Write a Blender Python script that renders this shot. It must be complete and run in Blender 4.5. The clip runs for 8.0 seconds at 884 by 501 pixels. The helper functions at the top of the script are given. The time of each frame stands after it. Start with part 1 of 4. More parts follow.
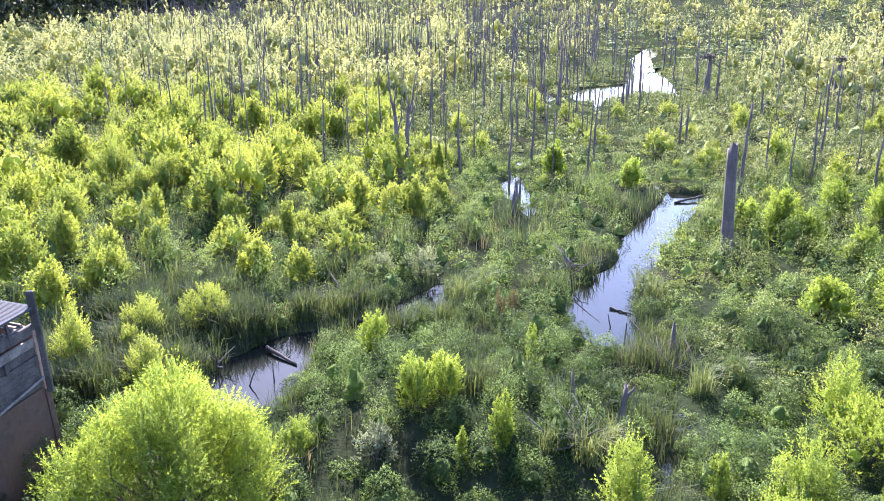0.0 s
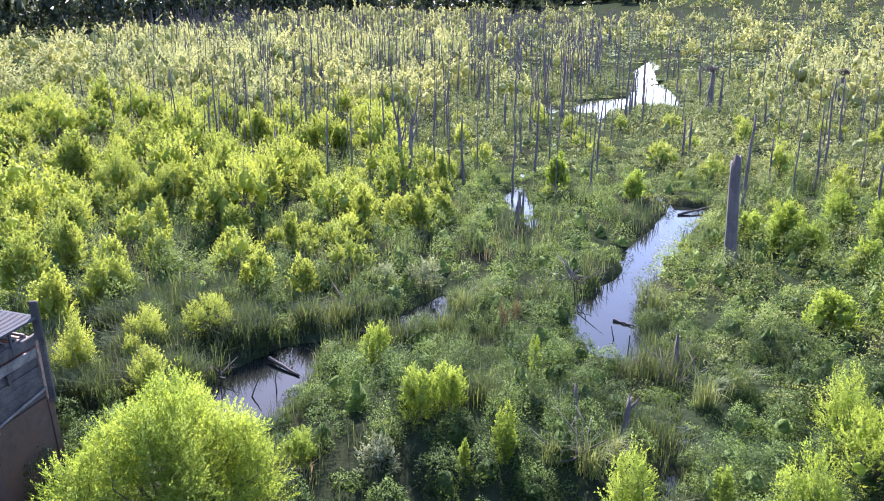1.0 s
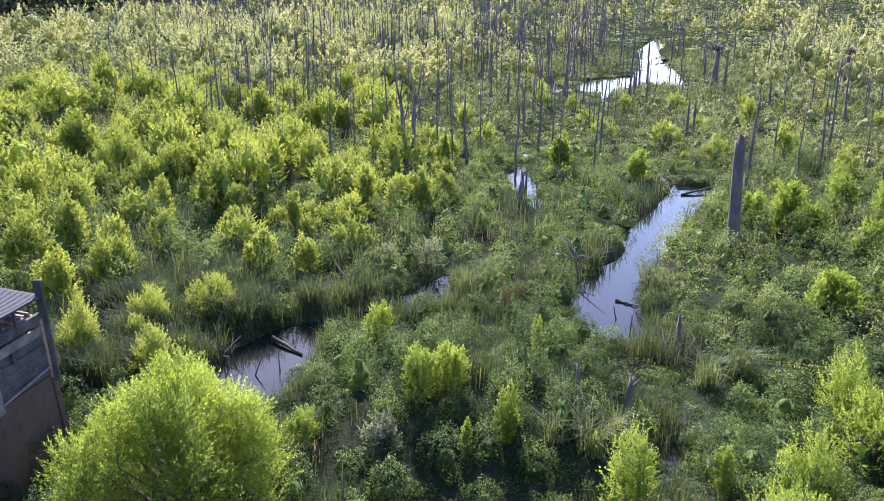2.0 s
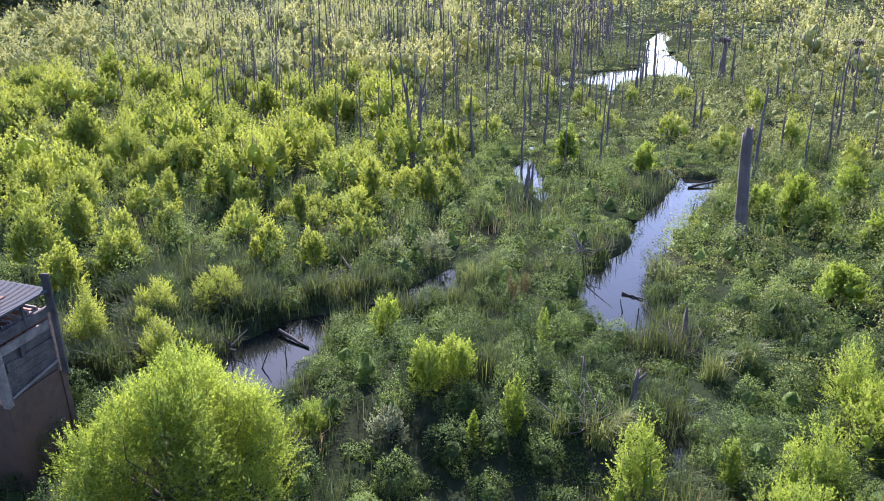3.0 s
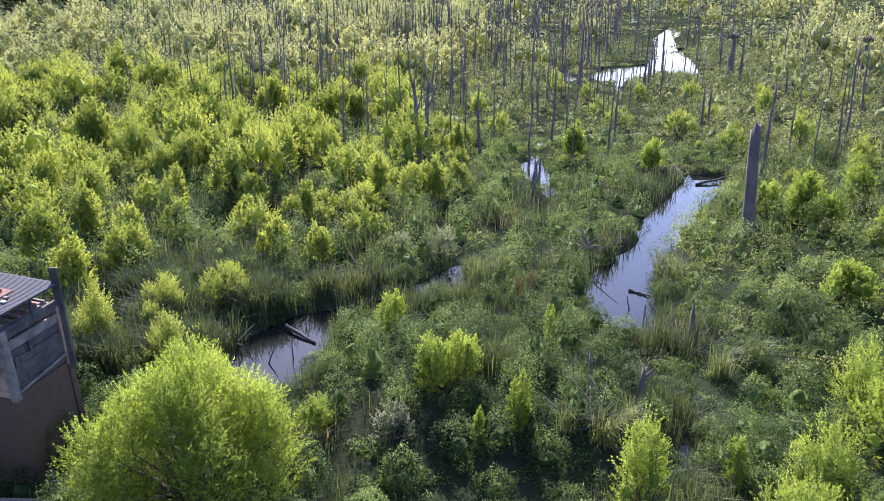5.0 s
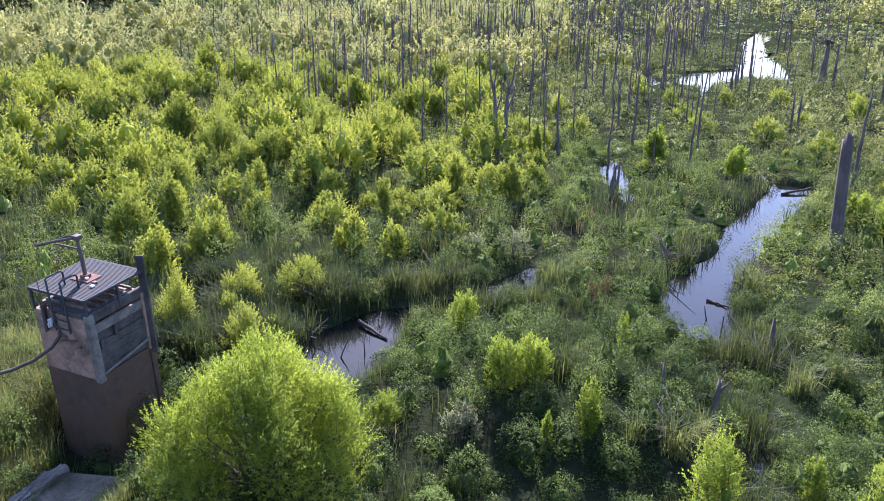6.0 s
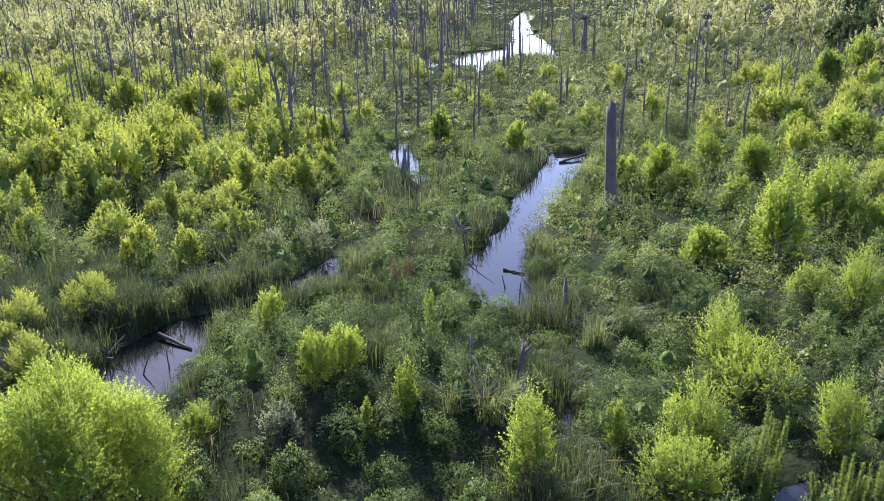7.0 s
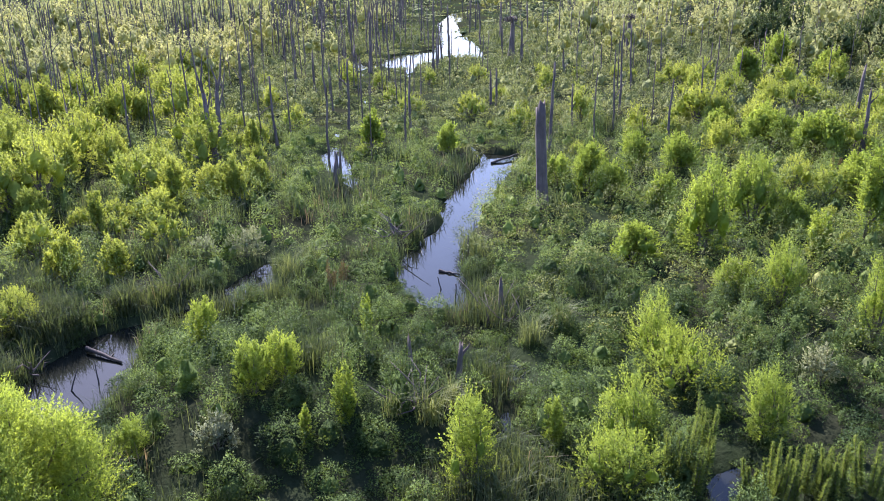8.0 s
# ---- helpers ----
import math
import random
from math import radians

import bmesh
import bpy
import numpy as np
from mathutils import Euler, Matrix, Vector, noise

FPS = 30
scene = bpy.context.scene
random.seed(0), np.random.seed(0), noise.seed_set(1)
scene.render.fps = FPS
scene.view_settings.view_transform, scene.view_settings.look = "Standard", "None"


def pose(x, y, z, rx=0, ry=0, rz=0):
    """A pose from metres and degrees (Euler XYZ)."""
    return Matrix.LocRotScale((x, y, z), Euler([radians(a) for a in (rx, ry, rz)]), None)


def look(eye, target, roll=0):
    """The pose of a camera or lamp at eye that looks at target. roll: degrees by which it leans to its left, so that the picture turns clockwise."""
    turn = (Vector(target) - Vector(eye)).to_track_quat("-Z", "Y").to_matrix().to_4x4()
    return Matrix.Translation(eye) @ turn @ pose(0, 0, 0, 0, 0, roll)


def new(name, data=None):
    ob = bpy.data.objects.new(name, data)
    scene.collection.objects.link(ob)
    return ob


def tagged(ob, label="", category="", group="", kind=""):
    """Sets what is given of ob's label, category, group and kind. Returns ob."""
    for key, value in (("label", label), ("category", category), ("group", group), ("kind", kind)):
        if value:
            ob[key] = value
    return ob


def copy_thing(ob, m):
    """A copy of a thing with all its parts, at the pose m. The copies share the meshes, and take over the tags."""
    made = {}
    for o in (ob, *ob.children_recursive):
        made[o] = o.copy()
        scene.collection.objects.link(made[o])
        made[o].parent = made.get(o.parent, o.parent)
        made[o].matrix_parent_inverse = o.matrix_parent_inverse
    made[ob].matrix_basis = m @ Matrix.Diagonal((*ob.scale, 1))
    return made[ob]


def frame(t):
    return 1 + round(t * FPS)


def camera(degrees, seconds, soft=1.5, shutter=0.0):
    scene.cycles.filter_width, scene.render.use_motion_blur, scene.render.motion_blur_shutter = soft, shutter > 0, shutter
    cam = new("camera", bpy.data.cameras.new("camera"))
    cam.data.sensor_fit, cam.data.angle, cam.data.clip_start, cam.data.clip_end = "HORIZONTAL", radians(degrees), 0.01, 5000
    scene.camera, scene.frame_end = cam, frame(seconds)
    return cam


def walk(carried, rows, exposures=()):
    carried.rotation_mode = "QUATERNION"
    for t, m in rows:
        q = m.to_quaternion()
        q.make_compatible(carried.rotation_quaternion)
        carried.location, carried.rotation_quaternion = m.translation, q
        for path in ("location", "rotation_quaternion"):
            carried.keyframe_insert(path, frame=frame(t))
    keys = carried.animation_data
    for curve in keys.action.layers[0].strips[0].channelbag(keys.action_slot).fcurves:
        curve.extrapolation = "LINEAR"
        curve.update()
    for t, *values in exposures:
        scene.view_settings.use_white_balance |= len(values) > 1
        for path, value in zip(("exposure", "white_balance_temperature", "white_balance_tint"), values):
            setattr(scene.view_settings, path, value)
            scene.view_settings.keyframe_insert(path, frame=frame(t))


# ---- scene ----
cam = camera(56, 8.0, soft=0.95)
EYE = (0.0, 0.0, 12.0)


def aim(tilt, turn, roll):
    return pose(*EYE, tilt, 0, turn) @ pose(0, 0, 0, 0, 0, roll)


walk(cam, [
    (0.0, aim(71.84, 0.00, 0.28)),
    (0.5, aim(72.67, 0.07, 0.51)),
    (1.0, aim(72.62, 0.23, 0.38)),
    (1.5, aim(72.12, 0.27, 0.40)),
    (2.0, aim(71.22, 0.42, 0.42)),
    (3.5, aim(70.73, 0.96, 0.15)),
    (4.0, aim(70.69, 0.84, 0.09)),
    (4.2, aim(70.64, 0.31, -0.08)),
    (5.3, aim(70.41, 3.03, 0.92)),
    (5.5, aim(70.43, 5.22, 0.81)),
    (6.0, aim(70.48, 6.77, 0.60)),
    (6.5, aim(69.98, -0.25, 0.03)),
    (7.0, aim(69.68, -7.76, -0.82)),
    (7.5, aim(69.84, -10.85, -1.03)),
    (8.0, aim(69.78, -12.54, -0.81)),
], exposures=[(0.0, 2.45, 5950, 35), (0.5, 2.36, 5950, 35), (1.0, 2.16, 5950, 35), (1.5, 1.95, 5950, 35), (2.2, 1.77, 5950, 35), (8.0, 1.68, 5950, 35)])

# ---- light: low sun ahead of the camera, clear sky ----
SUN_EL, SUN_AZ = 36.0, -8.0          # degrees above the horizon; from straight ahead, positive to the right
world = bpy.data.worlds.new("sky")
scene.world = world
world.use_nodes = True
wn = world.node_tree
sky = wn.nodes.new("ShaderNodeTexSky")
sky.sky_type, sky.sun_disc = "NISHITA", False
sky.sun_elevation, sky.sun_rotation = radians(SUN_EL), radians(SUN_AZ)
sky.dust_density, sky.air_density, sky.ozone_density = 0.3, 1.0, 1.3
wn.nodes["Background"].inputs["Strength"].default_value = 0.13
wn.links.new(sky.outputs[0], wn.nodes["Background"].inputs["Color"])
sun = new("sun", bpy.data.lights.new("sun", "SUN"))
sun.data.energy, sun.data.angle, sun.data.color = 5.0, radians(0.6), (1.0, 0.95, 0.85)
sun_from = Vector((math.sin(radians(SUN_AZ)) * math.cos(radians(SUN_EL)), math.cos(radians(SUN_AZ)) * math.cos(radians(SUN_EL)), math.sin(radians(SUN_EL))))
sun.matrix_world = look(sun_from * 60, (0, 0, 0))


# ---- materials ----
def shader(name):
    m = bpy.data.materials.new(name)
    m.use_nodes = True
    nt = m.node_tree
    return m, nt, nt.nodes["Principled BSDF"], nt.nodes["Material Output"]


def ramp(nt, fac, stops):
    n = nt.nodes.new("ShaderNodeValToRGB")
    while len(n.color_ramp.elements) < len(stops):
        n.color_ramp.elements.new(0.5)
    for e, (p, c) in zip(n.color_ramp.elements, stops):
        e.position, e.color = p, (*c, 1)
    nt.links.new(fac, n.inputs[0])
    return n.outputs[0]


def noise_tex(nt, scale, detail=4.0, rough=0.6, stretch=(1, 1, 1), coords="Object"):
    tc = nt.nodes.new("ShaderNodeTexCoord")
    mp = nt.nodes.new("ShaderNodeMapping")
    mp.inputs["Scale"].default_value = stretch
    n = nt.nodes.new("ShaderNodeTexNoise")
    n.inputs["Scale"].default_value, n.inputs["Detail"].default_value, n.inputs["Roughness"].default_value = scale, detail, rough
    nt.links.new(tc.outputs[coords], mp.inputs[0])
    nt.links.new(mp.outputs[0], n.inputs["Vector"])
    return n.outputs[0]


def mixed(nt, fac, a, b, blend="MIX"):
    n = nt.nodes.new("ShaderNodeMix")
    n.data_type, n.blend_type = "RGBA", blend
    if isinstance(fac, float):
        n.inputs[0].default_value = fac
    else:
        nt.links.new(fac, n.inputs[0])
    for k, v in ((6, a), (7, b)):
        if isinstance(v, tuple):
            n.inputs[k].default_value = (*v, 1)
        else:
            nt.links.new(v, n.inputs[k])
    return n.outputs[2]


def bumped(nt, bsdf, height, strength=0.5, distance=0.02):
    b = nt.nodes.new("ShaderNodeBump")
    b.inputs["Strength"].default_value, b.inputs["Distance"].default_value = strength, distance
    nt.links.new(height, b.inputs["Height"])
    nt.links.new(b.outputs[0], bsdf.inputs["Normal"])


def leaf_mat(name, dark, mid, light, through_light=0.5, glow=(1.25, 1.2, 0.5), rough=0.55, patch=0.35, gloss=0.25, swing=1.0):
    """Foliage: each leaf its own tone, each plant and patch a drift of its own; light shines through the blades."""
    m, nt, b, out = shader(name)
    geo = nt.nodes.new("ShaderNodeNewGeometry")
    tone = ramp(nt, geo.outputs["Random Per Island"], [(0.0, dark), (0.5, mid), (1.0, light)])
    info = nt.nodes.new("ShaderNodeObjectInfo")
    per = ramp(nt, info.outputs["Random"], [(0.0, (0.82, 0.86, 0.84)), (0.35, (0.93, 0.95, 0.95)), (0.7, (1.02, 1.02, 1.0)), (1.0, (1.08, 1.06, 0.95))])
    tone = mixed(nt, 1.0, tone, per, "MULTIPLY")
    drift = ramp(nt, noise_tex(nt, patch, 3.0), [(0.5 - 0.2 / swing, (0.62 - 0.2 * (swing - 1), 0.72 - 0.22 * (swing - 1), 0.72 - 0.2 * (swing - 1))), (0.5 + 0.2 / swing, (1.22 + 0.5 * (swing - 1), 1.18 + 0.5 * (swing - 1), 1.0 + 0.2 * (swing - 1)))])
    tone = mixed(nt, 1.0, tone, drift, "MULTIPLY")
    b.inputs["Roughness"].default_value = rough
    b.inputs["Specular IOR Level"].default_value = gloss
    nt.links.new(tone, b.inputs["Base Color"])
    tr = nt.nodes.new("ShaderNodeBsdfTranslucent")
    nt.links.new(mixed(nt, 1.0, tone, glow, "MULTIPLY"), tr.inputs[0])
    mx = nt.nodes.new("ShaderNodeMixShader")
    mx.inputs[0].default_value = through_light
    nt.links.new(b.outputs[0], mx.inputs[1])
    nt.links.new(tr.outputs[0], mx.inputs[2])
    nt.links.new(mx.outputs[0], out.inputs[0])
    return m


def rough_mat(name, a, b_col, scale, stretch=(1, 1, 1), rough=0.85, bump=0.5, distance=0.02, stain=None, stain_scale=0.6, metal=0.0):
    """A weathered surface: two tones by fine noise, stains by coarse noise, relief."""
    m, nt, b, out = shader(name)
    fine = noise_tex(nt, scale, 6.0, 0.65, stretch)
    tone = ramp(nt, fine, [(0.3, a), (0.7, b_col)])
    if stain:
        where = ramp(nt, noise_tex(nt, stain_scale, 5.0, 0.7), [(0.42, (0, 0, 0)), (0.62, (1, 1, 1))])
        tone = mixed(nt, where, tone, stain)
    nt.links.new(tone, b.inputs["Base Color"])
    b.inputs["Roughness"].default_value, b.inputs["Metallic"].default_value = rough, metal
    bumped(nt, b, fine, bump, distance)
    return m


WILLOW = leaf_mat("willow leaf", (0.262, 0.352, 0.075), (0.298, 0.39, 0.085), (0.34, 0.435, 0.1), 0.58, (1.3, 1.24, 0.6), 0.7, 0.35, 0.05)
WILLOW_MARSH = leaf_mat("marsh willow leaf", (0.315, 0.375, 0.09), (0.352, 0.415, 0.1), (0.395, 0.46, 0.115), 0.55, (1.28, 1.22, 0.62), 0.7, 0.35, 0.05)
# lighter copy of the herb leaf, with sunlight put into its colour
HERB_LIT = leaf_mat("herb leaf, sunlit copy", (0.095, 0.145, 0.052), (0.13, 0.188, 0.066), (0.17, 0.235, 0.084), 0.38, (1.4, 1.38, 0.6), 0.7, 0.5, 0.06, 1.5)
# paler, greyer willow green: veil of haze and glare put into the colour
WILLOW_HAZY = leaf_mat("willow leaf far, haze in colour", (0.335, 0.355, 0.185), (0.365, 0.385, 0.2), (0.4, 0.42, 0.22), 0.54, (1.25, 1.2, 0.8), 0.8, 0.12, 0.05)
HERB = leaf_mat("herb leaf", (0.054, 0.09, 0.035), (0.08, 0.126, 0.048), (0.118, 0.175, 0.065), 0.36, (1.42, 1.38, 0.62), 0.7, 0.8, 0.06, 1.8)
# bright green of the far plants, paled further in colour for distance haze
HERB_HAZY = leaf_mat("marsh plants far, haze in colour", (0.155, 0.19, 0.095), (0.19, 0.225, 0.112), (0.23, 0.265, 0.13), 0.32, (1.35, 1.3, 0.65), 0.8, 0.06, 0.05)
REED = leaf_mat("reed blade", (0.042, 0.06, 0.034), (0.07, 0.096, 0.05), (0.125, 0.152, 0.08), 0.42, (1.25, 1.25, 0.6))
STRAW = leaf_mat("dead grass", (0.16, 0.13, 0.08), (0.24, 0.2, 0.12), (0.34, 0.29, 0.19), 0.3, (1.1, 1.0, 0.8))
FOREST = leaf_mat("forest leaf", (0.04, 0.055, 0.038), (0.06, 0.078, 0.05), (0.085, 0.105, 0.065), 0.3, (1.1, 1.1, 0.6), patch=0.08)
SHRUB = leaf_mat("shrub leaf", (0.12, 0.148, 0.056), (0.148, 0.18, 0.068), (0.182, 0.213, 0.083), 0.34, (1.35, 1.28, 0.6), 0.65, 0.5, 0.08, 1.5)
ALDER = leaf_mat("alder leaf", (0.05, 0.078, 0.034), (0.07, 0.105, 0.044), (0.1, 0.14, 0.056), 0.3, (1.3, 1.3, 0.6), 0.7, 0.3, 0.08)
GRASS = leaf_mat("bank grass", (0.15, 0.18, 0.075), (0.2, 0.235, 0.1), (0.27, 0.3, 0.135), 0.42, (1.2, 1.15, 0.7))
BARK = rough_mat("willow bark", (0.07, 0.06, 0.045), (0.14, 0.12, 0.09), 12, (1, 1, 0.2))
DEADWOOD = rough_mat("weathered dead wood", (0.075, 0.062, 0.058), (0.165, 0.138, 0.128), 9, (1, 1, 0.08), 0.9, 0.8, 0.03, (0.06, 0.05, 0.05), 0.5)


def ground_mat():
    m, nt, b, out = shader("marsh soil")
    big = noise_tex(nt, 0.15, 6.0, 0.6)
    fine = noise_tex(nt, 3.0, 6.0, 0.7)
    low = ramp(nt, fine, [(0.3, (0.014, 0.017, 0.01)), (0.7, (0.035, 0.038, 0.022))])
    green = ramp(nt, fine, [(0.3, (0.016, 0.026, 0.012)), (0.7, (0.034, 0.05, 0.022))])
    nt.links.new(mixed(nt, ramp(nt, big, [(0.4, (0, 0, 0)), (0.6, (1, 1, 1))]), low, green), b.inputs["Base Color"])
    b.inputs["Roughness"].default_value = 1.0
    b.inputs["Specular IOR Level"].default_value = 0.0
    bumped(nt, b, fine, 0.8, 0.1)
    return m


def water_mat():
    m, nt, b, out = shader("still water")
    b.inputs["Base Color"].default_value = (0.012, 0.014, 0.011, 1)
    b.inputs["Roughness"].default_value = 0.04
    b.inputs["IOR"].default_value = 1.33
    b.inputs["Specular Tint"].default_value = (0.86, 0.97, 1.0, 1)
    bumped(nt, b, noise_tex(nt, 2.2, 3.0, 0.5), 0.06, 0.03)
    return m


GROUND, WATER = ground_mat(), water_mat()


# ---- mesh helpers ----
def mesh_np(name, verts, quads, material, smooth=False, normals=None):
    """A mesh from arrays. normals: the way the canopy faces at each vertex, for soft shading of leaves."""
    verts, quads = np.asarray(verts, np.float32).reshape(-1, 3), np.asarray(quads, np.int32)
    corners = quads.shape[1]
    me = bpy.data.meshes.new(name)
    me.vertices.add(len(verts))
    me.vertices.foreach_set("co", verts.ravel())
    me.loops.add(quads.size)
    me.loops.foreach_set("vertex_index", quads.ravel())
    me.polygons.add(len(quads))
    me.polygons.foreach_set("loop_start", np.arange(0, quads.size, corners, dtype=np.int32))
    me.polygons.foreach_set("loop_total", np.full(len(quads), corners, np.int32))
    if smooth or normals is not None:
        me.polygons.foreach_set("use_smooth", np.ones(len(quads), bool))
    me.update(calc_edges=True)
    me.materials.append(material)
    if normals is not None:
        me.normals_split_custom_set_from_vertices(normals)
    return me


def part_np(name, verts, quads, material, parent=None, label="", smooth=False, normals=None):
    ob = new(name, mesh_np(name, verts, quads, material, smooth, normals))
    ob.parent = parent
    return tagged(ob, label)


def part(name, bm, material, parent=None, label="", smooth=False):
    me = bpy.data.meshes.new(name)
    for f in bm.faces:
        f.smooth = smooth
    bm.normal_update()
    bm.to_mesh(me)
    bm.free()
    me.materials.append(material)
    ob = new(name, me)
    ob.parent = parent
    return tagged(ob, label)


def thing(name, place, label, category, group="", turn=0.0, scale=1.0):
    ob = new(name)
    ob.location, ob.rotation_euler, ob.scale = place, (0, 0, turn), (scale, scale, scale)
    ob.empty_display_size = 0.1
    return tagged(ob, label, category, group)


def unit(v):
    return v / np.maximum(np.linalg.norm(v, axis=1, keepdims=True), 1e-9)


def blades(rng, roots, axes, length, width, facing=None, stray=0.45):
    """Pointed leaves, one triangle each: roots, the way they point, lengths and widths, and the way their faces turn."""
    n = len(roots)
    axes = unit(axes)
    side = unit(np.cross(axes, rng.normal(size=(n, 3)) if facing is None else facing + stray * rng.normal(size=(n, 3))))
    length, width = np.broadcast_to(length, n)[:, None], np.broadcast_to(width, n)[:, None]
    low = roots + axes * length * 0.12
    v = np.stack([low + side * width / 2, roots + axes * length, low - side * width / 2], 1)
    return v.reshape(-1, 3), np.arange(3 * n).reshape(-1, 3)


def canopy(rng, out, lift=0.45, rough=0.3):
    """Soft normals for leaves that lie on a crown: outward and up, with some roughness; three to a leaf."""
    return np.repeat(unit(out + np.array([0, 0, lift]) + rough * rng.normal(size=out.shape)), 3, 0)


def masses(rng, centres, radii, fill, dome=False):
    """The dense insides of crowns: one ragged body round each centre, in triangles, and the way its leaves face."""
    n, rings, sides = len(centres), 5, 8
    up = np.linspace(0.02 if dome else -0.9, 0.96, rings)
    ang = np.arange(sides) * 2 * np.pi / sides
    flat = np.sqrt(1 - up ** 2)
    d = np.stack([flat[:, None] * np.cos(ang), flat[:, None] * np.sin(ang), np.repeat(up[:, None], sides, 1)], -1)
    d = np.broadcast_to(d[None], (n, rings, sides, 3))
    v = centres[:, None, None] + d * radii[:, None, None] * fill * rng.uniform(0.7, 1.1, (n, rings, sides, 1))
    i, j = np.meshgrid(np.arange(rings - 1), np.arange(sides), indexing="ij")
    a, b, c, e = i * sides + j, i * sides + (j + 1) % sides, (i + 1) * sides + (j + 1) % sides, (i + 1) * sides + j
    one = np.concatenate([np.stack([a, b, c], -1).reshape(-1, 3), np.stack([a, c, e], -1).reshape(-1, 3)])
    one = np.concatenate([one, [((rings - 1) * sides, (rings - 1) * sides + k, (rings - 1) * sides + k + 1) for k in range(1, sides - 1)]])
    f = (one[None] + (np.arange(n) * rings * sides)[:, None, None]).reshape(-1, 3)
    return (v.reshape(-1, 3), f), unit(d.reshape(-1, 3) + 0.6 * rng.normal(size=(n * rings * sides, 3)))


def reeds(rng, roots, height, width, lean=0.75):
    """Upright blades, bent over at the tip: three triangles each."""
    n = len(roots)
    way = rng.uniform(0, 2 * np.pi, n)
    out = np.stack([np.cos(way), np.sin(way), np.zeros(n)], 1) * (lean * rng.uniform(0.2, 1.0, n))[:, None]
    side = np.stack([-np.sin(way), np.cos(way), np.zeros(n)], 1) * np.broadcast_to(width, n)[:, None] / 2
    h = np.broadcast_to(height, n)[:, None]
    up = np.array([[0, 0, 1.0]])
    a, b, c = roots, roots + h * (up * 0.62 + out * 0.35), roots + h * (up * (1 - 0.3 * np.linalg.norm(out, axis=1, keepdims=True)) + out)
    v = np.stack([a - side, a + side, b - side * 0.8, b + side * 0.8, c], 1).reshape(-1, 3)
    k = (np.arange(n) * 5)[:, None]
    return v, np.concatenate([k + np.array([[0, 1, 3]]), k + np.array([[0, 3, 2]]), k + np.array([[2, 3, 4]])])


def joined(pieces):
    vs, qs, k = [], [], 0
    for v, q in pieces:
        vs.append(np.asarray(v).reshape(-1, 3))
        qs.append(np.asarray(q) + k)
        k += len(vs[-1])
    return np.concatenate(vs), np.concatenate(qs)


def tube(points, radii, sides=6):
    """A tapered limb through the points, closed at its tip."""
    points = np.asarray(points, float)
    vs = []
    for i, p in enumerate(points):
        d = points[min(i + 1, len(points) - 1)] - points[max(i - 1, 0)]
        d = d / (np.linalg.norm(d) + 1e-9)
        a = np.cross(d, (0.31, 0.95, 0.05))
        a = a / np.linalg.norm(a)
        b = np.cross(d, a)
        ang = np.arange(sides) * 2 * np.pi / sides
        vs.append(p + radii[i] * (np.cos(ang)[:, None] * a + np.sin(ang)[:, None] * b))
    vs.append(np.repeat(points[-1:], sides, 0))
    q = []
    for r in range(len(points)):
        for k in range(sides):
            k2 = (k + 1) % sides
            q.append((r * sides + k, r * sides + k2, (r + 1) * sides + k2, (r + 1) * sides + k))
    return np.concatenate(vs), np.array(q)


# ---- water courses: centre lines with half widths ----
COURSES = {
    "main": [(4.6, 15.0, -0.1), (5.3, 17.2, 0.05), (5.9, 18.7, 0.1), (6.5, 20.1, 0.12), (7.2, 21.7, -0.1), (7.5, 23.5, -0.1), (7.0, 25.4, 0.15), (6.0, 26.9, 0.85), (5.9, 28.2, 1.05), (6.4, 30.7, 1.2), (7.5, 32.9, 0.95),
             (8.6, 34.8, 0.8), (9.8, 38.2, 1.05), (11.6, 41.6, 1.0), (13.0, 44.4, 1.0), (14.1, 46.2, 1.1), (13.0, 47.6, 0.2), (13.1, 51.1, 0.12), (13.0, 56.1, -0.05), (12.9, 64.0, -0.2), (14.0, 76.0, -0.1), (16.0, 87.0, 0.5)],
    "tail": [(14.3, 46.0, 1.0), (16.0, 46.8, 0.3)],
    "pond": [(-7.2, 18.7, 0.9), (-6.8, 20.5, 1.4), (-6.2, 22.5, 1.5), (-5.9, 24.2, 1.3), (-5.2, 25.7, 0.95), (-4.4, 26.7, 0.65), (-3.0, 27.4, 0.45), (-1.6, 28.3, 0.8),
             (-0.7, 29.9, 0.85), (0.3, 33.0, -0.2), (2.0, 37.0, -0.3), (4.6, 40.1, 0.15), (4.8, 43.1, 0.28), (4.4, 46.7, 0.6), (4.2, 49.4, 0.6), (4.7, 52.2, 0.0), (6.0, 59.8, 0.05), (8.8, 66.7, 0.0), (9.1, 70.7, 0.05), (10.3, 76.5, -0.1), (11.0, 87.0, 0.2)],
    "river": [(41.2, 161.6, 0.3), (36.2, 148.7, 1.4), (31.0, 133.0, 1.4), (28.3, 120.0, 1.5), (27.1, 112.8, 1.8), (26.0, 106.4, 2.3), (24.4, 99.5, 2.8), (23.6, 93.5, 2.2)],
    "bend": [(24.4, 99.5, 2.4), (19.2, 95.0, 3.2), (16.2, 89.8, 2.8), (13.3, 86.9, 2.0), (11.4, 87.0, 1.3), (10.9, 90.0, 0.6), (11.1, 94.5, 0.4)],
    "arm": [(23.6, 94.0, 1.6), (25.9, 88.6, 0.4)],
    "side": [(24.6, 62.0, 0.5), (25.5, 63.2, 0.75), (27.1, 65.2, 0.6)],
    "puddle": [(9.4, 13.6, 0.3), (9.9, 14.2, 0.5), (10.5, 14.7, 0.3)],
}


